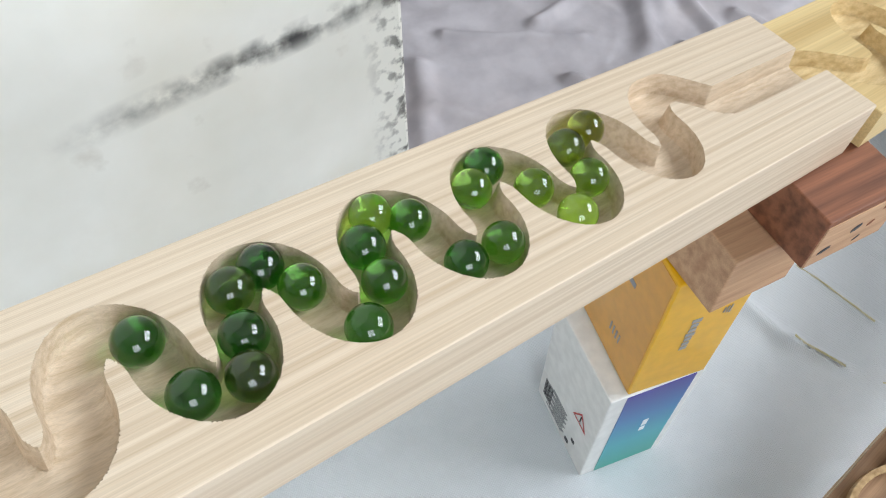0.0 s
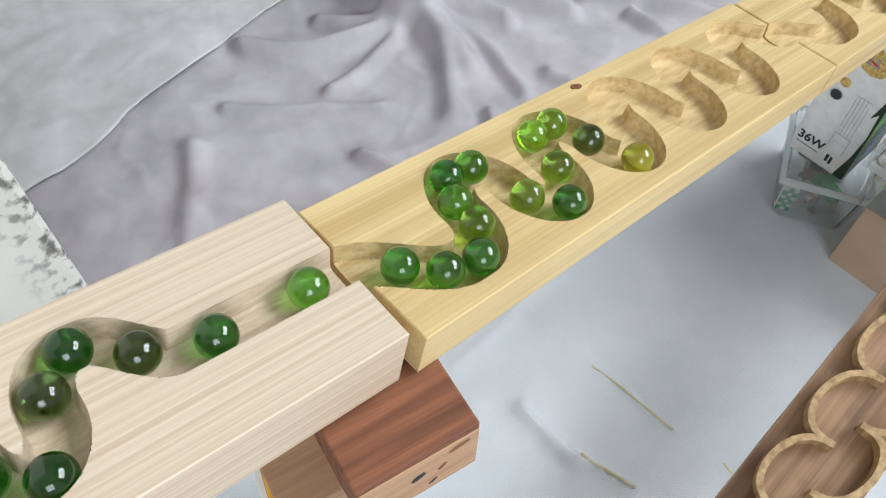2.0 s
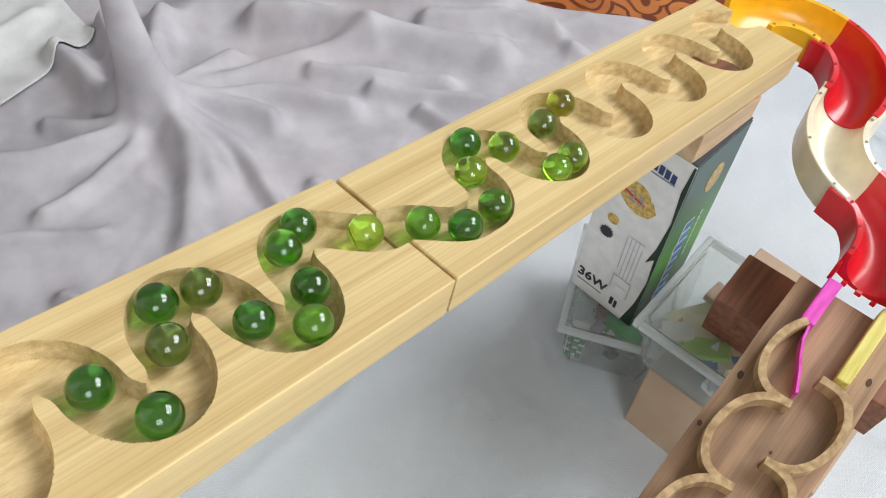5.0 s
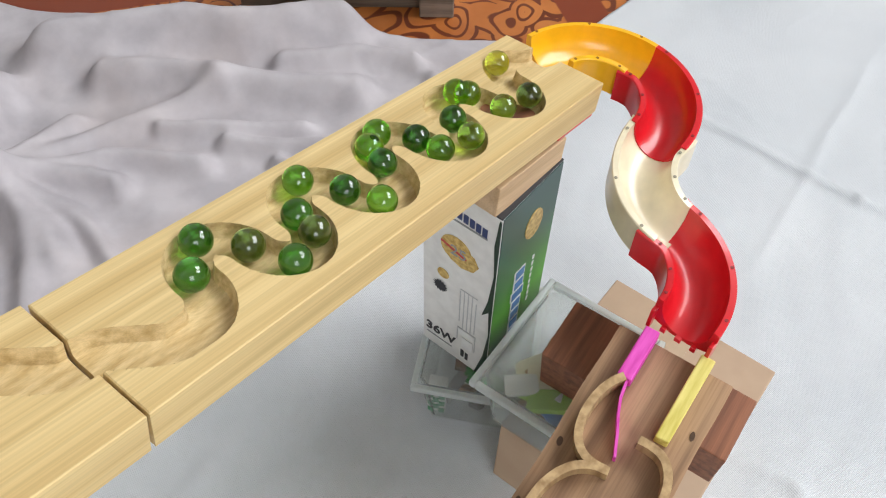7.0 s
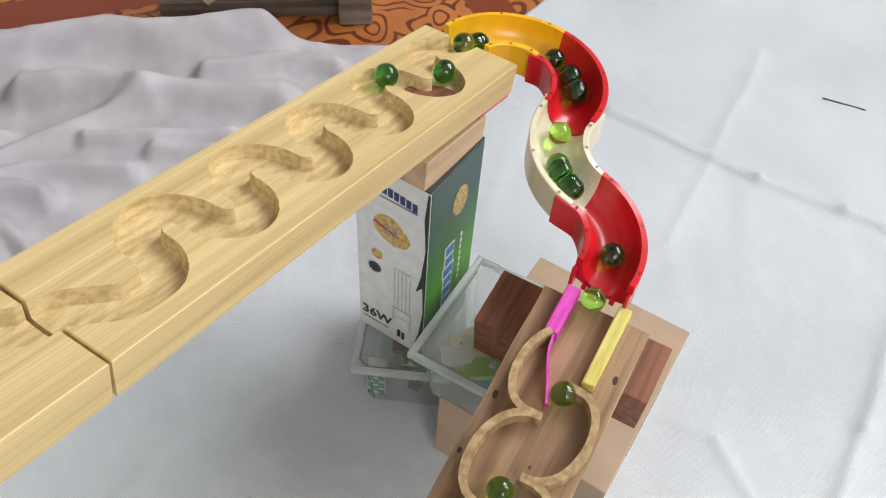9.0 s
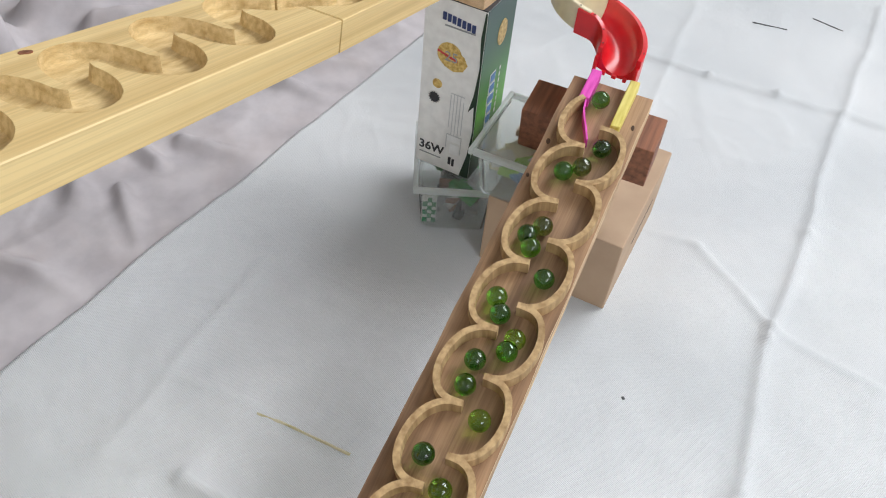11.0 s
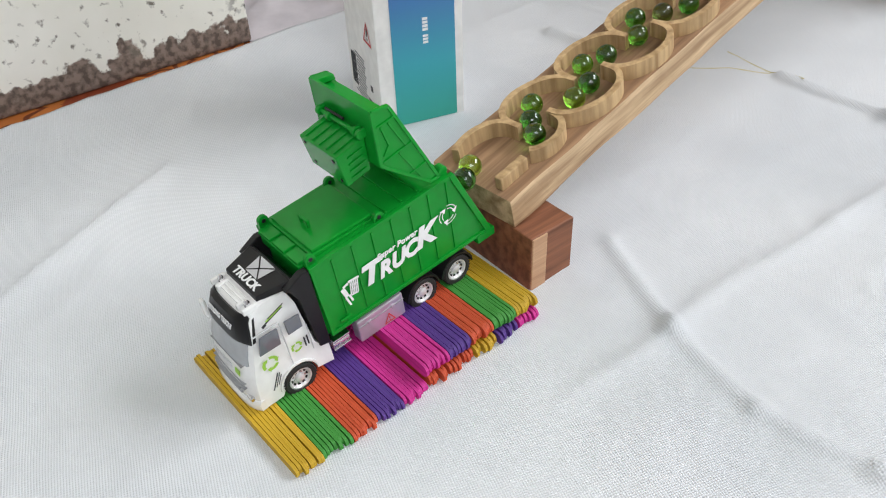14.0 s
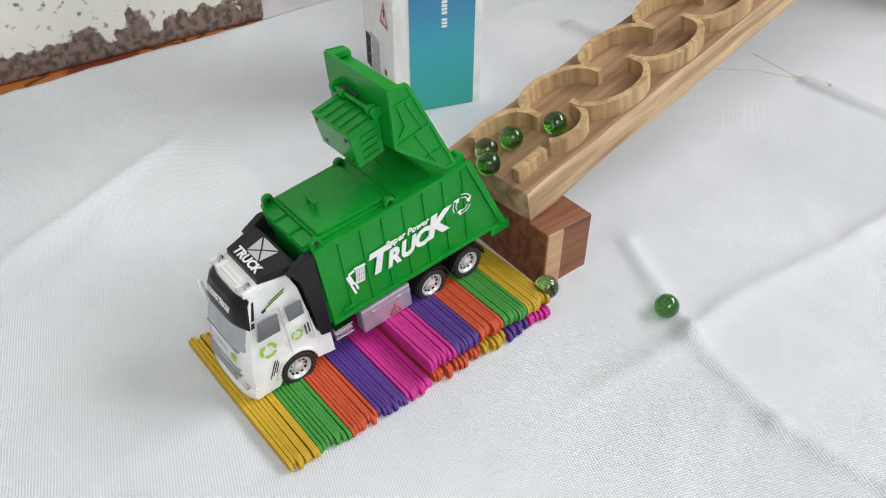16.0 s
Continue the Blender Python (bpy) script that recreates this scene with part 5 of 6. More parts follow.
    part("gate_axle", rod(0.0013, hb - ha + 0.004, Matrix.Translation((0.1004, (ha + hb) / 2, 0.1330)) @ across, 12), GREEN_PLASTIC, gate)
    for y in (ha - 0.001, ha + 0.003, hb - 0.008, hb + 0.001):
        part("lug", joined(rod(0.0028, 0.0028, Matrix.Translation((0.1004, y, 0.1330)) @ across, 14, None, 0.0004), block((0.1000, y - 0.0012, 0.1310), (0.1034, y + 0.0012, 0.1355), 0.0003)), GREEN_PLASTIC, gate)
    part("push_rod", rod(0.0008, 0.016, Matrix.Translation((0.1008, 0.0300, 0.1362)) @ across, 10), BLACK_PLASTIC, gate)
    each("gate_hinge", [joined(rod(0.0032, 0.0050, Matrix.Translation((0.1460, y, 0.0850)) @ across, 16, None, 0.0004), block((0.1430, y - 0.0022, 0.0815), (0.1490, y + 0.0022, 0.0850), 0.0004)) for y in (0.0060, 0.0470)], GREEN_PLASTIC, truck)
    part("gate_peg", block((0.1185, gb - 0.0005, 0.1330), (0.1215, gb + 0.0040, 0.1352), 0.0005), GREEN_PLASTIC, gate)
    # Lettering on the near side of the bin.
    flat = face(0.0, y0 - 0.0010, 0.0, (1, 0, 0), (0, 0, 1)) @ Matrix.Rotation(radians(1.5), 4, "Z") @ Matrix.Translation((-0.0008, -0.0026, 0))
    lettering("T", 0.0200, flat @ Matrix.Translation((0.0842, 0.0508, 0)), WHITE_INK, bin_part, "letter", 0.28, 0.0002, 1.12, 0.0009)
    for k, sign_letter in enumerate("RUC"):
        lettering(sign_letter, 0.0150, flat @ Matrix.Translation((0.0947 + 0.0096 * k, 0.0478 + 0.0006 * k, 0)), WHITE_INK, bin_part, "letter", 0.28, 0.0002, 0.93, 0.0007)
    lettering("K", 0.0195, flat @ Matrix.Translation((0.1252, 0.0515, 0.0001)), WHITE_INK, bin_part, "letter", 0.28, 0.0002, 1.10, 0.0009)
    lettering("Super Power", 0.0056, flat @ Matrix.Translation((0.1062, 0.0586, 0)), WHITE_INK, bin_part, "sign_text", 0.25, 0.0002, 1.0, 0.0001)

    def loop_arrows(m, r, mat, parent, outlined=False):
        pieces = []
        for k in range(3):
            bm = bmesh.new()
            start, sweep = math.radians(90 + 120 * k), math.radians(72)
            ring = [start - sweep * i / 8 for i in range(9)]
            bands = ((0.60, 0.68), (0.92, 1.0)) if outlined else ((0.62, 0.98),)
            for a0, a1 in bands:
                row = [(bm.verts.new((r * a0 * math.cos(a), r * a0 * math.sin(a), 0.0003)), bm.verts.new((r * a1 * math.cos(a), r * a1 * math.sin(a), 0.0003))) for a in ring]
                for p, q in zip(row, row[1:]):
                    bm.faces.new((p[0], p[1], q[1], q[0]))
            a, b = ring[-1], ring[-1] - math.radians(36)
            bm.faces.new([bm.verts.new((x, y, 0.0003)) for x, y in ((r * 0.48 * math.cos(a), r * 0.48 * math.sin(a)), (r * 1.14 * math.cos(a), r * 1.14 * math.sin(a)), (r * 0.80 * math.cos(b), r * 0.80 * math.sin(b)))])
            bmesh.ops.transform(bm, matrix=m, verts=bm.verts)
            pieces.append(bm)
        return part("recycling_sign", joined(*pieces), mat, parent, "three chasing arrows")

    loop_arrows(flat @ Matrix.Translation((0.1445, 0.0560, 0)), 0.0068, WHITE_INK, bin_part, True)
    basket = flat @ Matrix.Translation((0.0735, 0.0505, 0)) @ Matrix.Rotation(radians(-8), 4, "Z")
    bars(basket, [(-0.0024 + 0.0012 * i, 0, 0.0007, 0.0100 - 0.0004 * abs(i - 2)) for i in range(5)] + [(0, 0.0054, 0.0072, 0.0012), (0, -0.0048, 0.0046, 0.0009), (0, 0.0018, 0.0056, 0.0005), (0, -0.0014, 0.0052, 0.0005)],
         WHITE_INK, bin_part, "waste_basket_sign", "white waste basket sign")
    bars(flat @ Matrix.Translation((0.0672, 0.0495, 0)) @ Matrix.Rotation(radians(14), 4, "Z"), [(0, 0.0008, 0.0028, 0.0072), (0.0026, 0.0050, 0.0040, 0.0014), (-0.0010, -0.0064, 0.0013, 0.0072), (0.0014, -0.0056, 0.0013, 0.0056)], WHITE_INK, bin_part, "sign_stripes")
    part("latch", block((0.0575, y0 - 0.0020, 0.0312), (0.0650, y0 - 0.0006, 0.0330), 0.0004), GREEN_PLASTIC, bin_part)
    # Cab: its front bows back towards the corners.
    ca, cb = 0.0018, 0.0482
    cab_y = (ca + cb) / 2

    def bowed(profile, a, b, bow, reach, n=14, bevel=0.0):
        """A profile (x, z) drawn across the cab from a to b, its front part set back near the sides."""
        bm, rows = bmesh.new(), []
        for i in range(n + 1):
            k = -1 + 2 * i / n
            y = (a + b) / 2 + (b - a) / 2 * math.copysign(abs(k) ** 0.8, k)
            lean = [1 - 0.22 * min(max((z - 0.050) / 0.022, 0.0), 1.0) for x, z in profile]
            rows.append([bm.verts.new((x + bow * abs(k) ** 3.2 * min(max((reach - x) / reach, 0.0), 1.0), cab_y + (y - cab_y) * f, z - bevel * abs(k) ** 8)) for (x, z), f in zip(profile, lean)])
        m = len(profile)
        for r, s in zip(rows, rows[1:]):
            for j in range(m):
                bm.faces.new((r[j], s[j], s[(j + 1) % m], r[(j + 1) % m]))
        bm.faces.new(rows[0])
        bm.faces.new(rows[-1][::-1])
        return bm

    arch = [(0.0250 + 0.0122 * math.cos(math.pi * i / 10), 0.0098 + 0.0122 * math.sin(math.pi * i / 10)) for i in range(11)]
    cab_side = [(-0.0040, 0.0062), (-0.0048, 0.0130), (-0.0040, 0.0220), (-0.0030, 0.0300), (0.0002, 0.0433), (0.0045, 0.0550), (0.0078, 0.0655), (0.0115, 0.0695), (0.0210, 0.0715), (0.0345, 0.0705),
                (0.0372, 0.0616), (0.0400, 0.0300), (0.0440, 0.0235), (0.0478, 0.0225), (0.0480, 0.0075)] + arch + [(0.0100, 0.0062)]
    cab = part("cab", bowed(cab_side, ca, cb, 0.0042, 0.024, 16, 0.0014), WHITE_PLASTIC, truck, "white cab with green stickers", True)
    ridges = [block((0.0122 + 0.0024 * i, 0.0140, 0.0690 + 0.0005 * i), (0.0134 + 0.0024 * i, 0.0355, 0.0706 + 0.0005 * i), 0.0003) for i in range(3)]
    each("roof_ridge", ridges + [block((0.0102, y, 0.0680), (0.0190, y + 0.0024, 0.0716), 0.0006) for y in (0.0072, 0.0134, 0.0348, 0.0408)], WHITE_PLASTIC, cab)
    arm = [(0.0325, 0.0728), (0.0440, 0.0785), (0.0487, 0.0780), (0.0489, 0.0213), (0.0420, 0.0233), (0.0385, 0.0640), (0.0350, 0.0715)]
    tapered_plate = prism([(0.0195, 0.0705), (0.0200, 0.0742), (0.0390, 0.0758), (0.0400, 0.0705)], ca + 0.0030, cb - 0.0030, "y", 0.0006)
    for v in tapered_plate.verts:
        v.co.y = cab_y + (v.co.y - cab_y) * (0.78 + 0.24 * min(max((v.co.x - 0.0195) / 0.016, 0.0), 1.0))
    hood = part("roof_fairing", joined(prism(arm, ca - 0.0012, ca + 0.0036, "y", 0.0006), prism(arm, cb - 0.0036, cb + 0.0012, "y", 0.0006),
                                       tapered_plate,
                                       prism([(0.0440, 0.0250), (0.0462, 0.0250), (0.0462, 0.0640), (0.0400, 0.0750), (0.0385, 0.0745)], ca + 0.0030, cb - 0.0030, "y")), BLACK_PLASTIC, truck, "black angular roof fairing")
    tilt = Vector((0.0195, 0, 0.0016)).normalized()
    plate = face(0.0298, cab_y, 0.07508, (0, -1, 0), tuple(tilt))
    lettering("TRUCK", 0.0068, plate @ Matrix.Translation((0.0, -0.0062, 0.0002)), WHITE_INK, hood, "sign_text", 0, 0.0002, 1.05, 0.0002)
    crest = bmesh.new()
    for tri in (((-0.0080, 0.0078), (-0.0006, 0.0024), (-0.0062, -0.0024)), ((0.0080, 0.0078), (0.0006, 0.0024), (0.0062, -0.0024)), ((-0.0072, 0.0084), (0.0, 0.0031), (0.0072, 0.0084)), ((-0.0056, -0.0029), (0.0, 0.0017), (0.0056, -0.0029))):
        crest.faces.new([crest.verts.new((*p, 0.0004)) for p in tri])
    bmesh.ops.transform(crest, matrix=plate, verts=crest.verts)
    part("crest", crest, PALE_INK, hood, "pale grey crossed crest")
    shade = [(0.0016, 0.0535), (0.0014, 0.0560), (0.0056, 0.0668), (0.0085, 0.0684), (0.0100, 0.0670), (0.0050, 0.0535)]
    visor = part("sun_visor", bowed(shade, ca + 0.0004, cb - 0.0004, 0.0050, 0.060, 16, 0.0016), BLACK_PLASTIC, truck, "black sun visor", True)
    slope = Vector((0.0046, 0, 0.0120)).normalized()
    lettering("//STRONG TRUCK//", 0.0046, face(0.0030, cab_y, 0.0618, (0, -1, 0), tuple(slope)), WHITE_INK, visor, "visor_words", 0, 0.0002, 0.62, 0.0001)
    pane = [(-0.0018, 0.0385), (0.0028, 0.0535), (0.0050, 0.0535), (0.0012, 0.0385)]
    part("windscreen", bowed(pane, ca + 0.0026, cb - 0.0026, 0.0026, 0.024, 14), SCREEN_GLASS, cab, "windscreen with its reflection painted in as grey", True)
    for z, w in ((0.0368, 0.0004), (0.0240, 0.0004), (0.0205, 0.0005)):
        part("panel_seam", block((-0.0050 + (z - 0.02) * 0.18, 0.0080, z), (-0.0020 + (z - 0.02) * 0.18, 0.0420, z + w)), GREY_INK, cab)
    part("grille", joined(*[block((-0.0056, 0.0130, 0.0142 + 0.0026 * i), (-0.0040, 0.0400, 0.0156 + 0.0026 * i), 0.0004) for i in range(3)]), GREY_INK, cab)
    bars(face(-0.0031, cab_y, 0.0310, (0, -1, 0), (0.0019, 0, 0.0080)), [(-0.013 + 0.0030 * i, 0, 0.0019, 0.0028) for i in range(7)], PALE_INK, cab, "grille_words")
    bars(face(-0.0029, 0.0130, 0.0310, (0, -1, 0), (0.0019, 0, 0.0080)), [(0, 0, 0.0050, 0.0034)], LIME_INK, cab, "badge")
    bumper = [(-0.0062, 0.0052), (-0.0066, 0.0100), (-0.0054, 0.0122), (-0.0030, 0.0122), (-0.0030, 0.0052)]
    part("bumper", bowed(bumper, ca - 0.0006, cb + 0.0006, 0.0046, 0.024, 14), WHITE_PLASTIC, cab, "", True)
    for y in (0.0072, 0.0430):
        part("headlight", block((-0.0046, y - 0.0030, 0.0122), (-0.0020, y + 0.0030, 0.0158), 0.0008), CHROME, cab, "small chrome headlight")
    for y in (0.0110, 0.0385):
        part("roof_lamp", joined(rod(0.0019, 0.0022, Matrix.Translation((0.0150, y, 0.0716)), 16), rod(0.0017, 0.0020, Matrix.Translation((0.0150, y, 0.0736)), 16, 0.0008)), CHROME, cab, "clear chrome roof lamp")
    part("mirror", block((0.0018, cb - 0.0008, 0.0430), (0.0046, cb + 0.0036, 0.0570), 0.0013), WHITE_PLASTIC, truck, "white wing mirror")
    near = face(0.0, ca - 0.0001, 0.0, (1, 0, 0), (0, 0, 1))
    for shape in ([(0.0082, 0.0428), (0.0215, 0.0424), (0.0223, 0.0541), (0.0112, 0.0545)], [(0.0269, 0.0447), (0.0362, 0.0449), (0.0362, 0.0541), (0.0268, 0.0550)]):
        for ya, yb in ((ca - 0.0006, ca + 0.0006), (cb - 0.0006, cb + 0.0006)):
            part("side_window", prism(shape, ya, yb, "y", 0.0004), DARK_GLASS, cab, "tinted side window")
    loop_arrows(near @ Matrix.Translation((0.0122, 0.0340, 0)), 0.0052, LIME_INK, cab)
    loop_arrows(near @ Matrix.Translation((0.0291, 0.0334, 0)), 0.0036, LIME_INK, cab)
    bars(near @ Matrix.Translation((0.0346, 0.0332, 0)), [(0, 0, 0.0008, 0.0070), (0.0019, 0.0003, 0.0008, 0.0070)], INK, cab, "stripes")
    bars(near @ Matrix.Translation((0.0222, 0.0632, 0)) @ Matrix.Rotation(radians(20), 4, "Z"), [(0, 0, 0.0140, 0.0006), (0.003, 0.0014, 0.0110, 0.0004), (-0.0066, -0.0006, 0.0026, 0.0014)], INK, cab, "swoosh")
    bars(near @ Matrix.Translation((0.0226, 0.0636, 0)) @ Matrix.Rotation(radians(20), 4, "Z"), [(0.001, 0.0006, 0.0120, 0.0007)], LIME_INK, cab, "swoosh")
    bars(near @ Matrix.Translation((0.0112, 0.0190, 0)) @ Matrix.Rotation(radians(64), 4, "Z"), [(0, 0, 0.0120, 0.0005), (0.001, -0.0013, 0.0100, 0.0004), (0.001, -0.0026, 0.0070, 0.0004)], INK, cab, "swoosh")
    part("door_seam", joined(block((0.0240, ca - 0.0002, 0.0230), (0.0244, ca + 0.0006, 0.0570)), block((0.0080, ca - 0.0002, 0.0568), (0.0240, ca + 0.0006, 0.0572)), block((0.0382, ca - 0.0002, 0.0240), (0.0386, ca + 0.0006, 0.0440))), PALE_INK, cab)
    # Chassis, side boxes, wheels.
    part("chassis", joined(block((0.0460, 0.0130, 0.0120), (0.1660, 0.0400, 0.0240), 0.0010), block((0.1040, 0.0060, 0.0185), (0.1620, 0.0470, 0.0250), 0.0010)), BLACK_PLASTIC, truck)
    for a, b in ((0.0000, 0.0080), (0.0455, 0.0535)):
        tank = part("side_box", block((0.0672, a, 0.0056), (0.1008, b, 0.0226), 0.0010), SILVER, truck, "silver side box with a red sign")
        out = a - 0.0003 if a < 0.02 else b - 0.0004
        part("lid_line", block((0.0674, out, 0.0176), (0.1006, out + 0.0007, 0.0183)), GREY_INK, tank)
        each("catch", [block((x, out - 0.0004, 0.0162), (x + 0.0022, out + 0.0009, 0.0190), 0.0003) for x in (0.0740, 0.0915)], SILVER, tank)
        part("step", joined(block((0.0500, a + 0.001, 0.0112), (0.0620, b, 0.0132), 0.0006), block((0.0500, a + 0.001, 0.0178), (0.0620, b, 0.0196), 0.0006), rod(0.0026, 0.0110, Matrix.Translation((0.0555, (a + b) / 2, 0.0155)) @ Matrix.Rotation(radians(90), 4, "Y"), 14)), CHROME, truck)
    sign = bmesh.new()
    outer, inner = [(0.0845, 0.0075), (0.0930, 0.0075), (0.0888, 0.0148)], [(0.0858, 0.0083), (0.0917, 0.0083), (0.0888, 0.0133)]
    pa, pb = [sign.verts.new((x, -0.0003, z)) for x, z in outer], [sign.verts.new((x, -0.0003, z)) for x, z in inner]
    for i in range(3):
        sign.faces.new((pa[i], pa[(i + 1) % 3], pb[(i + 1) % 3], pb[i]))
    part("warning_sign", joined(sign, block((0.0885, -0.0004, 0.0098), (0.0891, -0.0001, 0.0118)), block((0.0885, -0.0004, 0.0087), (0.0891, -0.0001, 0.0093))), RED_INK, truck, "small red triangle sign")
    tread = [(0.0098, -0.0045), (0.0104, -0.0036), (0.0104, 0.0036), (0.0098, 0.0045), (0.0078, 0.0046), (0.0074, 0.0038), (0.0074, -0.0038), (0.0078, -0.0046)]
    dish = [(0.0076, 0.0034), (0.0072, 0.0040), (0.0064, 0.0040), (0.0050, 0.0020), (0.0030, 0.0018), (0.0028, 0.0034), (0.0020, 0.0040), (0.0, 0.0040)]

    def turned(profile, m, closed, n=40):
        """A profile (radius, height) spun round an axis."""
        bm = bmesh.new()
        rings = [[bm.verts.new(m @ Vector((r * math.cos(2 * math.pi * i / n), r * math.sin(2 * math.pi * i / n), h))) for i in range(n)] for r, h in profile if r > 0]
        pairs = list(zip(rings, rings[1:])) + ([(rings[-1], rings[0])] if closed else [])
        for a, b in pairs:
            for i in range(n):
                bm.faces.new((a[i], a[(i + 1) % n], b[(i + 1) % n], b[i]))
        if not closed:
            bm.faces.new(rings[-1])
        return bm

    for x in (0.0250, 0.1165, 0.1440):
        for y, out in ((0.0050, -1), (0.0485, 1)):
            m = Matrix.Translation((x, y, 0.0098)) @ Matrix.Rotation(radians(90 * -out), 4, "X")
            wheel = part("wheel", turned(tread, m, True), RUBBER, truck, "black rubber tyre")
            part("rim", turned(dish, m, False), RIM, wheel, "silver rim", True)
            holes = []
            for k in range(10):
                a = 2 * math.pi * k / 10
                holes.append(rod(0.0009, 0.0006, m @ Matrix.Translation((0.0051 * math.cos(a), 0.0051 * math.sin(a), 0.0024)), 8))
            each("rim_hole", holes, BLACK_PLASTIC, wheel)
            bolts = [rod(0.0004, 0.0008, m @ Matrix.Translation((0.0036 * math.cos(2 * math.pi * k / 6), 0.0036 * math.sin(2 * math.pi * k / 6), 0.0022)), 6) for k in range(6)]
            each("wheel_nut", bolts, CHROME, wheel)
            grooves = [block((-0.0003, -0.0042, -0.0002), (0.0003, 0.0042, 0.0004)) for k in range(30)]
            for k, bm in enumerate(grooves):
                bmesh.ops.transform(bm, matrix=m @ Matrix.Rotation(2 * math.pi * k / 30, 4, "Z") @ Matrix.Translation((0.0104, 0, 0)) @ Matrix.Rotation(radians(90), 4, "Z") @ Matrix.Rotation(radians(90), 4, "X"), verts=bm.verts)
            part("tread_lugs", joined(*grooves), RUBBER, wheel)
    for x in (0.1165, 0.1440):
        arc = [(x + 0.0130 * math.cos(math.pi * i / 12), 0.0102 + 0.0128 * math.sin(math.pi * i / 12)) for i in range(13)]
        arc += [(x + 0.0118 * math.cos(math.pi * (12 - i) / 12), 0.0102 + 0.0116 * math.sin(math.pi * (12 - i) / 12)) for i in range(13)]
        each("mudguard", (prism(arc, 0.0002, 0.0100, "y"), prism(arc, 0.0435, 0.0533, "y")), BLACK_PLASTIC, truck)
    lip = [(0.0250 + 0.0130 * math.cos(math.pi * i / 14), 0.0098 + 0.0130 * math.sin(math.pi * i / 14)) for i in range(15)]
    lip += [(0.0250 + 0.0119 * math.cos(math.pi * (14 - i) / 14), 0.0098 + 0.0119 * math.sin(math.pi * (14 - i) / 14)) for i in range(15)]
    each("wheel_arch", (prism(lip, ca - 0.0012, ca + 0.003, "y"), prism(lip, cb - 0.003, cb + 0.0012, "y")), WHITE_PLASTIC, cab)


# ---- things at the edge of the floor ----
def build_far_things():
    # Foot of an old wooden stand beyond the blanket.
    stand = thing("wooden_stand", Matrix.Translation((1.330, 1.360, 0.0)) @ axes(-32, 0), "weathered grey-brown wooden stand with chipped pale edges on the floor", "stand")
    old = wood("weathered_wood", (0.10, 0.075, 0.055), (0.27, 0.21, 0.16), 90, 6.0, 0.8, 0.8, 0.6, (0.45, 0.40, 0.34))
    part("post", block((-0.020, -0.020, 0.0), (0.022, 0.022, 0.20), 0.002), old, stand)
    part("rail", block((-0.24, -0.008, 0.028), (-0.019, 0.012, 0.062), 0.002), old, stand)
    part("foot_board", block((-0.24, 0.000, 0.0), (-0.019, 0.014, 0.016), 0.0015), old, stand)
    brace = block((-0.110, -0.014, -0.009), (0.110, -0.006, 0.009), 0.001)
    bmesh.ops.transform(brace, matrix=Matrix.Translation((-0.095, -0.006, 0.105)) @ Matrix.Rotation(radians(-38), 4, "Y"), verts=brace.verts)
    part("brace", brace, SPACER, stand, "pale planed brace")
    for x, y, a, l in ((1.795, 0.83, 95, 0.06), (1.715, 0.888, 120, 0.05), (0.93, 0.565, 20, 0.003), (1.03, 0.62, 70, 0.003)):
        fleck = part("scuff", block((-l / 2, -0.0012, 0.0), (l / 2, 0.0012, 0.0006)), INK)
        set_pose(fleck, Matrix.Translation((x, y, float(tarp_height(*to_cloth(x, y))) + 0.0012)) @ axes(a, 0))
        tagged(fleck, "thin black scuff on the tarpaulin", "mark", "dark marks on the tarpaulin")
    rust = material("old_glue", (0.50, 0.45, 0.24), (0.62, 0.58, 0.42), (80, 80, 80), 0.5, 0.2)
    for pts in (((0.724, 0.741), (0.739, 0.719), (0.753, 0.699)), ((0.776, 0.812), (0.790, 0.782), (0.811, 0.731)), ((0.836, 0.690), (0.838, 0.652), (0.849, 0.600)), ((0.780, 0.675), (0.812, 0.659), (0.840, 0.632))):
        rows = []
        bm = bmesh.new()
        for i in range(25):
            k = i / 24 * (len(pts) - 1)
            a, b = Vector(pts[min(int(k), len(pts) - 2)]), Vector(pts[min(int(k), len(pts) - 2) + 1])
            p = a.lerp(b, k - min(int(k), len(pts) - 2))
            t = (b - a).normalized()
            w = 0.0011 + 0.0010 * abs(noise.noise((p.x * 160, p.y * 160, 0)))
            o = Vector((-t.y, t.x)) * w
            z = float(tarp_height(*to_cloth(p.x, p.y))) + 0.0018
            rows.append((bm.verts.new((p.x - o.x, p.y - o.y, z - 0.0008)), bm.verts.new((p.x, p.y, z)), bm.verts.new((p.x + o.x, p.y + o.y, z - 0.0008))))
        for r, s in zip(rows, rows[1:]):
            bm.faces.new((r[0], r[1], s[1], s[0]))
            bm.faces.new((r[1], r[2], s[2], s[1]))
        tagged(part("glue_streak", bm, rust, None), "yellowed streak of old glue on the tarpaulin", "streak", "glue streaks on the tarpaulin")


def to_cloth(x, y):
    d = Vector((x, y, 0)) - CLOTH_ORIGIN
    return d.dot(E1), d.dot(E2)


# ---- marbles ----
GLASS = {"dark": clear("dark_green_glass", (0.085, 0.36, 0.05)), "mid": clear("green_glass", (0.19, 0.54, 0.06)), "light": clear("light_green_glass", (0.45, 0.80, 0.11)),
         "olive": clear("olive_glass", (0.52, 0.62, 0.08)), "smoke": clear("smoky_green_glass", (0.20, 0.33, 0.08))}
TINTS = ["olive", "smoke", "light", "light", "light", "dark", "light", "mid", "dark", "mid", "light", "dark", "mid", "dark", "mid", "dark", "smoke", "dark", "smoke", "dark", "dark"]


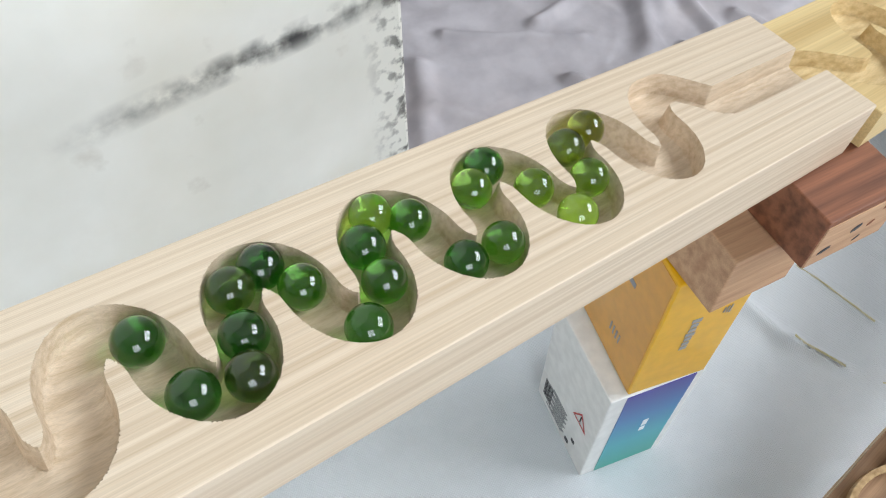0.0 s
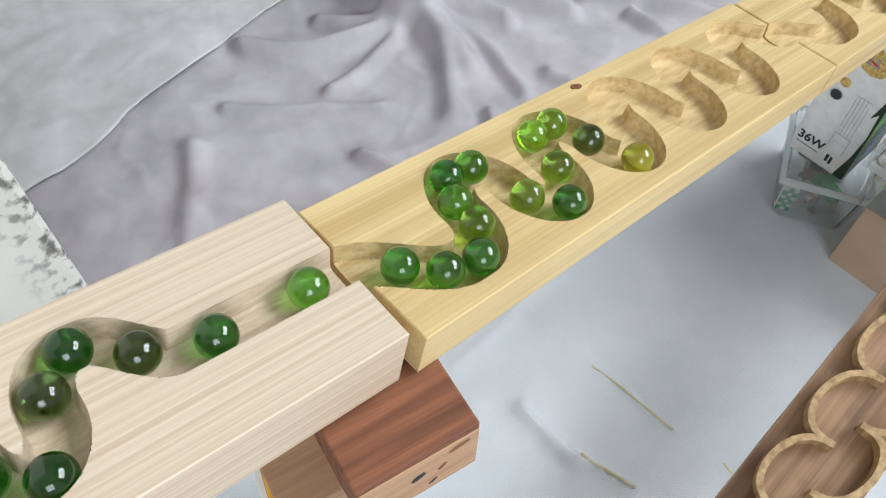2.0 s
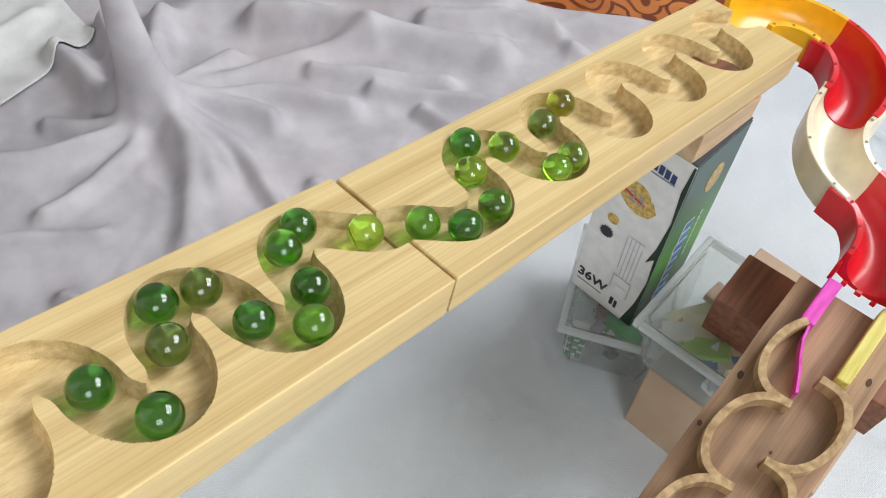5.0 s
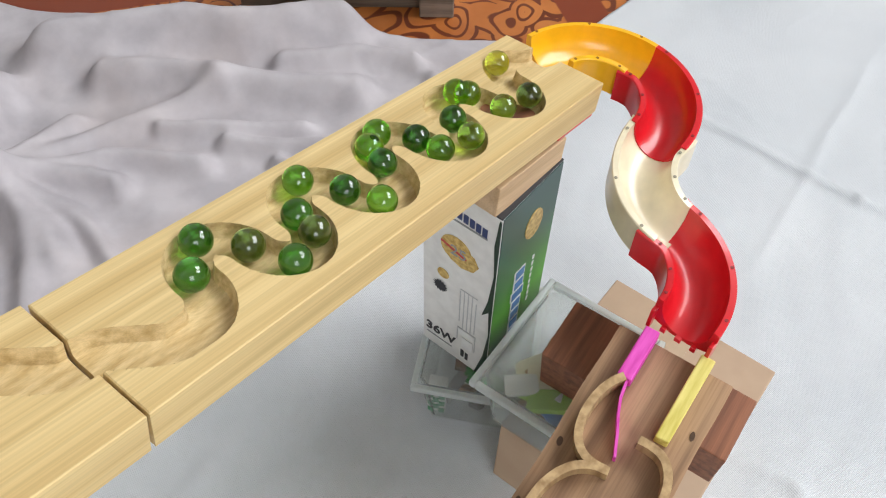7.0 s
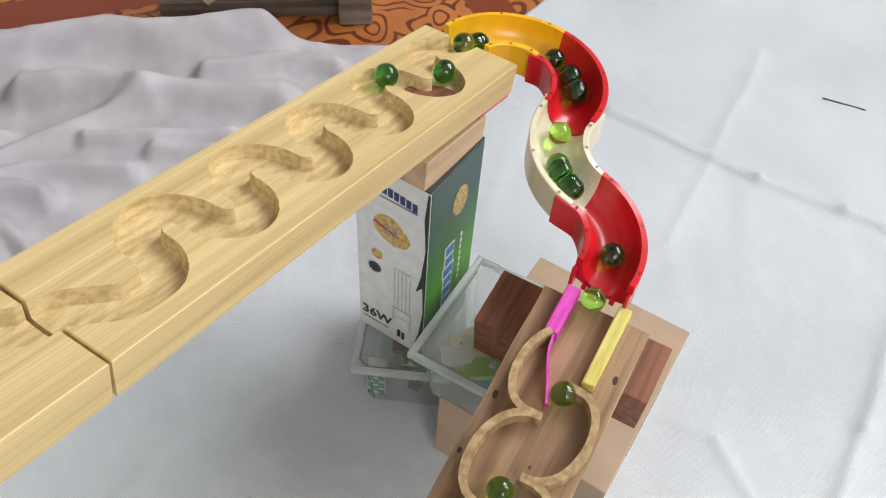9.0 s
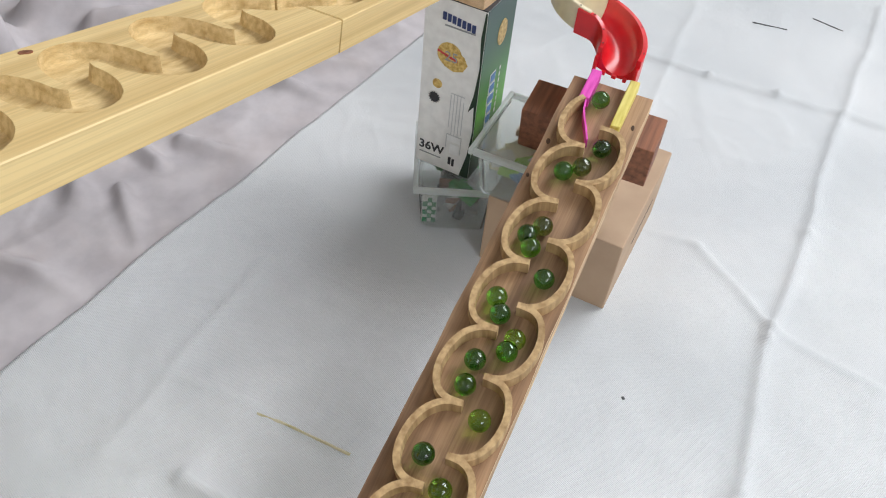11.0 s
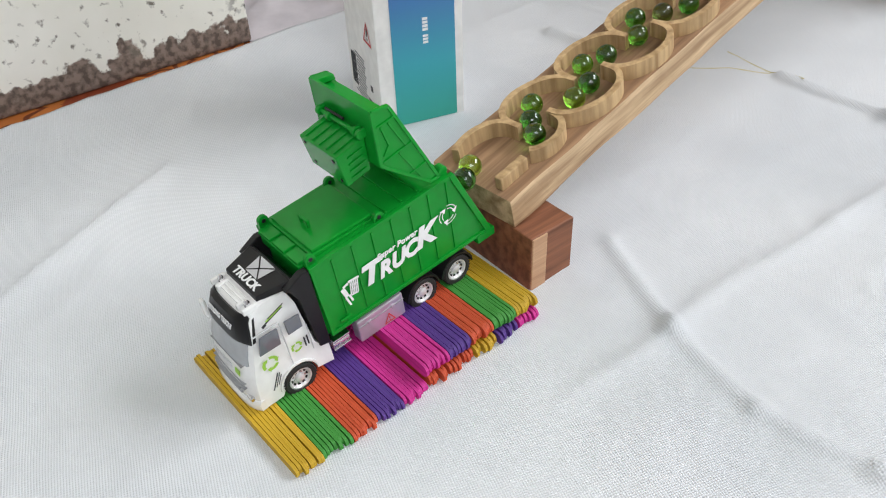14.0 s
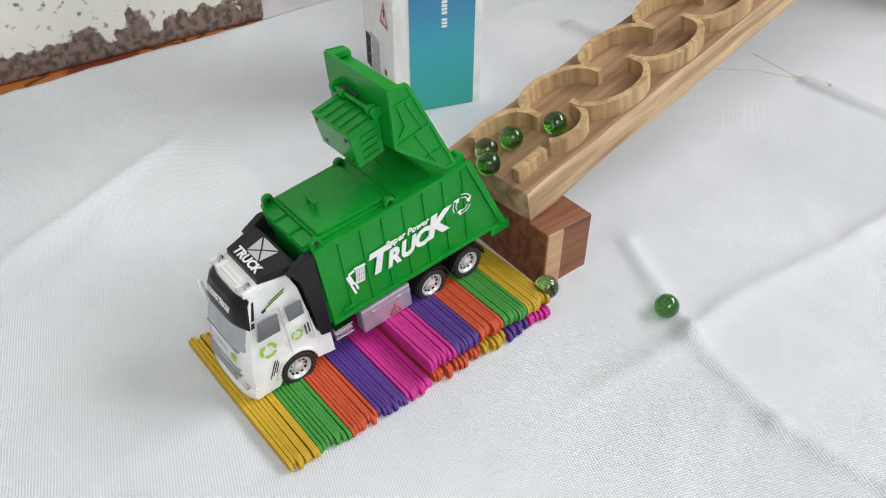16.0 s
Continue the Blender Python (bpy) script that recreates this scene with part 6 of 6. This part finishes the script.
def build_marbles():
    out, shared = [], {}
    for glass in GLASS.values():
        b = glass.node_tree.nodes["Principled BSDF"]
        b.inputs["Coat Weight"].default_value, b.inputs["Coat IOR"].default_value, b.inputs["Coat Roughness"].default_value = 0.4, 1.5, 0.02
    for tint in TINTS:
        if tint not in shared:
            bm = bmesh.new()
            bmesh.ops.create_icosphere(bm, subdivisions=4, radius=R_MARBLE)
            me = bpy.data.meshes.new("marble")
            bm.to_mesh(me)
            bm.free()
            me.polygons.foreach_set("use_smooth", [True] * len(me.polygons))
            me.materials.append(GLASS[tint])
            shared[tint] = me
        ob = new("marble", shared[tint])
        words = {"dark": "dark bottle-green", "mid": "clear mid-green", "light": "clear light-green", "olive": "clear olive-yellow", "smoke": "smoky grey-green"}[tint]
        tagged(ob, words + " glass marble rolling down the run", "marble", "green marbles in the run")
        out.append(ob)
    return out


def course():
    """The line on which the marbles' centres run, with its length so far."""
    line = []
    for m, groove, lo, hi, n, rise in ((FRAME_A, run_a, -0.44, 0.0, 900, -0.0032), (FRAME_B, run_b, -0.322, 0.0, 650, 0.0), (FRAME_C, run_c, 0.0, 0.3236, 650, 0.0)):
        line += [m @ Vector((u, v, rise)) for u, v in centre(groove, lo, hi, n)]
    line += [p + Vector((0, 0, R_MARBLE + 0.001)) for p in SLIDE_LINE]
    line += [FRAME_D @ Vector((u, v, R_MARBLE)) for u, v in centre(line_d, 0.70, 0.0, 900)]
    end = [line[-1], FRAME_D @ Vector((-0.010, 0.031, 0.0045)), FRAME_D @ Vector((-0.024, 0.030, -0.006)), TRUCK_FRAME @ Vector((0.146, 0.0245, 0.0338)), TRUCK_FRAME @ Vector((0.110, 0.0245, 0.0335)),
           TRUCK_FRAME @ Vector((0.054, 0.0245, 0.0335))]
    line += smooth(end, 20)[1:]
    return line


# For each marble, front one first: seconds and metres along the course.
RUNS = [
    ((0, 0.634), (0.5, 0.753), (1, 0.912), (1.5, 1.013), (2, 1.099), (2.5, 1.182), (3, 1.271), (3.5, 1.374), (4, 1.472), (4.5, 1.563), (5, 1.64), (5.2, 1.675), (7.5, 2.054), (8, 2.3), (11.5, 2.946), (12, 3.03), (12.5, 3.112), (13, 3.204)),
    ((0, 0.615), (0.5, 0.731), (1, 0.895), (1.5, 0.99), (2, 1.074), (2.5, 1.158), (3, 1.258), (3.5, 1.35), (4, 1.436), (4.5, 1.528), (5, 1.61), (5.2, 1.642), (7.5, 2.014), (8, 2.234), (11.5, 2.926), (12, 3.007), (12.5, 3.093), (13, 3.174)),
    ((0, 0.598), (0.5, 0.715), (1, 0.863), (1.5, 0.959), (2, 1.055), (2.5, 1.149), (3, 1.241), (3.5, 1.316), (4, 1.408), (4.5, 1.503), (5, 1.583), (5.2, 1.618), (7.5, 1.98), (8, 2.173), (11.5, 2.897), (12, 2.971), (12.5, 3.056), (13, 3.134)),
    ((0, 0.572), (0.5, 0.69), (1, 0.833), (1.5, 0.935), (2, 1.038), (2.5, 1.133), (3, 1.203), (3.5, 1.298), (4, 1.385), (4.5, 1.487), (5, 1.568), (5.2, 1.598), (7.5, 1.951), (8, 2.095), (11.5, 2.864), (12, 2.951), (12.5, 3.034), (13, 3.117), (13.5, 3.212)),
    ((0, 0.553), (0.5, 0.658), (1, 0.779), (1.5, 0.922), (2, 1.016), (2.5, 1.103), (3, 1.186), (3.5, 1.271), (4, 1.37), (4.5, 1.461), (5, 1.54), (5.2, 1.573), (7.5, 1.937), (8, 2.035), (11, 2.749), (11.5, 2.834), (12, 2.921), (12.5, 3.013), (13, 3.093), (13.5, 3.182)),
    ((0, 0.532), (0.5, 0.636), (1, 0.757), (1.5, 0.905), (2, 0.993), (2.5, 1.081), (3, 1.162), (3.5, 1.254), (4, 1.341), (4.5, 1.439), (5, 1.52), (5.2, 1.551), (7.5, 1.9), (8, 2), (11, 2.724), (11.5, 2.81), (12, 2.898), (12.5, 2.968), (13, 3.05), (13.5, 3.134)),
    ((0, 0.518), (0.5, 0.619), (1, 0.73), (1.5, 0.885), (2, 0.973), (2.5, 1.063), (3, 1.149), (3.5, 1.235), (4, 1.321), (4.5, 1.417), (5, 1.498), (5.2, 1.522), (7.5, 1.88), (8, 1.956), (11, 2.679), (11.5, 2.756), (12, 2.844), (12.5, 2.932), (13, 3.028), (13.5, 3.113), (14, 3.204)),
    ((0, 0.492), (0.5, 0.598), (1, 0.71), (1.5, 0.864), (2, 0.945), (2.5, 1.039), (3, 1.133), (3.5, 1.216), (4, 1.303), (4.5, 1.385), (5, 1.475), (5.2, 1.506), (7.5, 1.852), (8, 1.937), (11, 2.652), (11.5, 2.729), (12, 2.829), (12.5, 2.909), (13, 2.977), (13.5, 3.064), (14, 3.144)),
    ((0, 0.471), (0.5, 0.577), (1, 0.689), (1.5, 0.819), (2, 0.93), (2.5, 1.021), (3, 1.101), (3.5, 1.194), (4, 1.273), (4.5, 1.368), (5, 1.453), (5.2, 1.491), (7.5, 1.832), (8, 1.905), (10.5, 2.593), (11, 2.629), (11.5, 2.713), (12, 2.805), (12.5, 2.886), (13, 2.952), (13.5, 3.04), (14, 3.13)),
    ((0, 0.446), (0.5, 0.555), (1, 0.664), (1.5, 0.781), (2, 0.915), (2.5, 1.002), (3, 1.085), (3.5, 1.168), (4, 1.253), (4.5, 1.342), (5, 1.435), (5.2, 1.469), (7.5, 1.813), (8, 1.891), (10.5, 2.571), (11, 2.607), (11.5, 2.683), (12, 2.769), (12.5, 2.851), (13.5, 3.027), (14, 3.112), (14.5, 3.2)),
    ((0, 0.432), (0.5, 0.536), (1, 0.642), (1.5, 0.757), (2, 0.901), (2.5, 0.98), (3, 1.063), (3.5, 1.146), (4, 1.236), (4.5, 1.319), (5, 1.409), (5.2, 1.448), (7.5, 1.796), (8, 1.865), (10.5, 2.555), (11, 2.596), (11.5, 2.668), (12, 2.755), (12.5, 2.834), (13.5, 3.002), (14, 3.083), (14.5, 3.164)),
    ((0, 0.417), (0.5, 0.523), (1, 0.622), (1.5, 0.739), (2, 0.883), (2.5, 0.964), (3, 1.042), (3.5, 1.13), (4, 1.21), (4.5, 1.293), (5, 1.382), (5.2, 1.422), (7.5, 1.78), (8, 1.838), (10.5, 2.526), (11, 2.574), (11.5, 2.639), (12, 2.733), (12.5, 2.82), (13.5, 2.969), (14, 3.061), (14.5, 3.129)),
    ((0, 0.402), (0.5, 0.499), (1, 0.609), (1.5, 0.718), (2, 0.866), (2.5, 0.936), (3, 1.027), (3.5, 1.103), (4, 1.192), (4.5, 1.271), (5, 1.367), (5.2, 1.4), (7.5, 1.749), (8, 1.823), (10.5, 2.514), (11, 2.56), (11.5, 2.622), (12, 2.705), (12.5, 2.786), (14, 3.039), (14.5, 3.115), (15, 3.212)),
    ((0, 0.381), (0.5, 0.474), (1, 0.585), (1.5, 0.7), (2, 0.849), (2.5, 0.923), (3, 1.012), (3.5, 1.089), (4, 1.17), (4.5, 1.257), (5, 1.345), (5.2, 1.378), (7.5, 1.731), (8, 1.806), (10.5, 2.489), (11, 2.523), (11.5, 2.598), (12, 2.679), (14, 3.018), (14.5, 3.105), (15, 3.183)),
    ((0, 0.355), (0.5, 0.457), (1, 0.567), (1.5, 0.678), (2, 0.81), (2.5, 0.909), (3, 0.981), (3.5, 1.069), (4, 1.149), (4.5, 1.242), (5, 1.327), (5.2, 1.362), (7.5, 1.707), (8, 1.788), (10.5, 2.476), (11, 2.494), (11.5, 2.572), (12, 2.657), (14, 2.977), (14.5, 3.077), (15, 3.14)),
    ((0, 0.34), (0.5, 0.437), (1, 0.544), (1.5, 0.654), (2, 0.774), (2.5, 0.894), (3, 0.964), (3.5, 1.044), (4, 1.137), (4.5, 1.216), (5, 1.304), (5.2, 1.34), (7.5, 1.68), (8, 1.765), (10.5, 2.463), (11, 2.482), (11.5, 2.558), (12, 2.628), (14, 2.954), (14.5, 3.043), (15, 3.118), (15.5, 3.212)),
    ((0, 0.326), (0.5, 0.425), (1, 0.526), (1.5, 0.63), (2, 0.748), (2.5, 0.876), (3, 0.948), (3.5, 1.027), (4, 1.102), (4.5, 1.197), (5, 1.28), (5.2, 1.317), (7.5, 1.663), (8, 1.733), (10.5, 2.422), (11, 2.468), (11.5, 2.519), (12, 2.601), (14, 2.934), (14.5, 3.019), (15, 3.11), (15.5, 3.201)),
    ((0, 0.309), (0.5, 0.411), (1, 0.514), (1.5, 0.615), (2, 0.726), (2.5, 0.858), (3, 0.928), (3.5, 1.005), (4, 1.083), (4.5, 1.169), (5, 1.261), (5.2, 1.298), (7.5, 1.64), (8, 1.713), (10.5, 2.388), (11, 2.395), (11.5, 2.483), (12, 2.567), (14, 2.91), (14.5, 2.979), (15, 3.088), (15.5, 3.171), (16, 3.212)),
    ((0, 0.295), (0.5, 0.394), (1, 0.489), (1.5, 0.601), (2, 0.708), (2.5, 0.844), (3, 0.915), (3.5, 0.984), (4, 1.067), (4.5, 1.146), (5, 1.242), (5.2, 1.276), (7.5, 1.618), (8, 1.691), (10.5, 2.371), (11, 2.38), (11.5, 2.47), (14.5, 2.948), (15, 3.036), (15.5, 3.12), (16, 3.199)),
    ((0, 0.275), (0.5, 0.363), (1, 0.454), (1.5, 0.561), (2, 0.68), (2.5, 0.798), (3, 0.897), (3.5, 0.965), (4, 1.047), (4.5, 1.125), (5, 1.21), (5.2, 1.25), (7.5, 1.596), (8, 1.676), (10.5, 2.281), (11, 2.35), (11.5, 2.438), (14.5, 2.918), (15, 3.023), (15.5, 3.096), (16, 3.178)),
    ((0, 0.251), (0.5, 0.337), (1, 0.434), (1.5, 0.544), (2.5, 0.773), (3, 0.88), (3.5, 0.948), (4, 1.02), (4.5, 1.099), (5, 1.185), (5.2, 1.222), (7.5, 1.571), (8, 1.639), (10.5, 2.213), (11, 2.297), (11.5, 2.418), (15, 2.968), (15.5, 3.062), (16, 3.142)),
]
COURSE_END = 3.2121


def gliding(rows, t):
    """A monotone curve through (t, s) rows, straight on beyond them."""
    n = len(rows)
    gaps = [(rows[i + 1][1] - rows[i][1]) / (rows[i + 1][0] - rows[i][0]) for i in range(n - 1)]
    slopes = [gaps[0]] + [2 * a * b / (a + b) if a * b > 0 else 0.0 for a, b in zip(gaps, gaps[1:])] + [gaps[-1]]
    if t <= rows[0][0]:
        return rows[0][1] + slopes[0] * (t - rows[0][0])
    if t >= rows[-1][0]:
        return rows[-1][1] + max(slopes[-1], 0.15) * (t - rows[-1][0])
    i = max(k for k in range(n - 1) if rows[k][0] <= t)
    h = rows[i + 1][0] - rows[i][0]
    x = (t - rows[i][0]) / h
    return ((1 + 2 * x) * (1 - x) ** 2 * rows[i][1] + x * (1 - x) ** 2 * h * slopes[i] + x * x * (3 - 2 * x) * rows[i + 1][1] + x * x * (x - 1) * h * slopes[i + 1])


def motions():
    line = course()
    far = np.concatenate([[0.0], np.cumsum([(b - a).length for a, b in zip(line, line[1:])])])
    xyz = np.array([tuple(p) for p in line])

    def at(s):
        return Vector([float(np.interp(s, far, xyz[:, k])) for k in range(3)])

    # Two marbles miss the truck and roll out on the tarpaulin.
    way_out = [(0.0, (0.481, 0.478, 0.066)), (0.1, (0.489, 0.476, 0.052)), (0.2, (0.490, 0.451, 0.022)), (0.3, (0.498, 0.436, 0.016)),
               (0.4, (0.518, 0.423, 0.0088)), (0.5, (0.541, 0.412, 0.0086)), (0.6, (0.563, 0.404, 0.0086))]
    spilled = {15: [(15.4 + d, p) for d, p in way_out], 16: [(15.7 + d, p) for d, p in way_out]}
    for k, (marble, run) in enumerate(zip(MARBLES, RUNS)):
        rows, turn, before = [], Matrix.Identity(4), None
        stop = far[-1] - 0.0145 * (k // 2)
        lane = 0.0085 if k % 2 else -0.0085
        for f in range(round(16.0 * FPS) + 1):
            t = f / FPS
            s = min(gliding(run, t), stop)
            p = at(s)
            inside = min(max((s - COURSE_END - 0.03) / 0.03, 0.0), 1.0)
            p = p + (TRUCK_FRAME.to_3x3() @ Vector((0, lane, 0))) * inside
            if k in spilled and t >= spilled[k][0][0]:
                legs = spilled[k]
                p = Vector([float(np.interp(t, [q[0] for q in legs], [q[1][i] for q in legs])) for i in range(3)])
            if before is not None:
                way = p - before
                if way.length > 1e-5:
                    axis = Vector((0, 0, 1)).cross(way)
                    if axis.length > 1e-9:
                        turn = Matrix.Rotation(min(way.length / R_MARBLE, 1.35), 4, axis.normalized()) @ turn
            before = p
            rows.append((t, Matrix.Translation(p) @ turn))
        walk(marble, rows)


build_room()
build_cloths()
build_planks()
build_board()
build_slide()
build_phone_boxes()
build_lamp_box()
build_lower_supports()
build_far_things()
build_truck()
build_mat()
MARBLES = build_marbles()
motions()
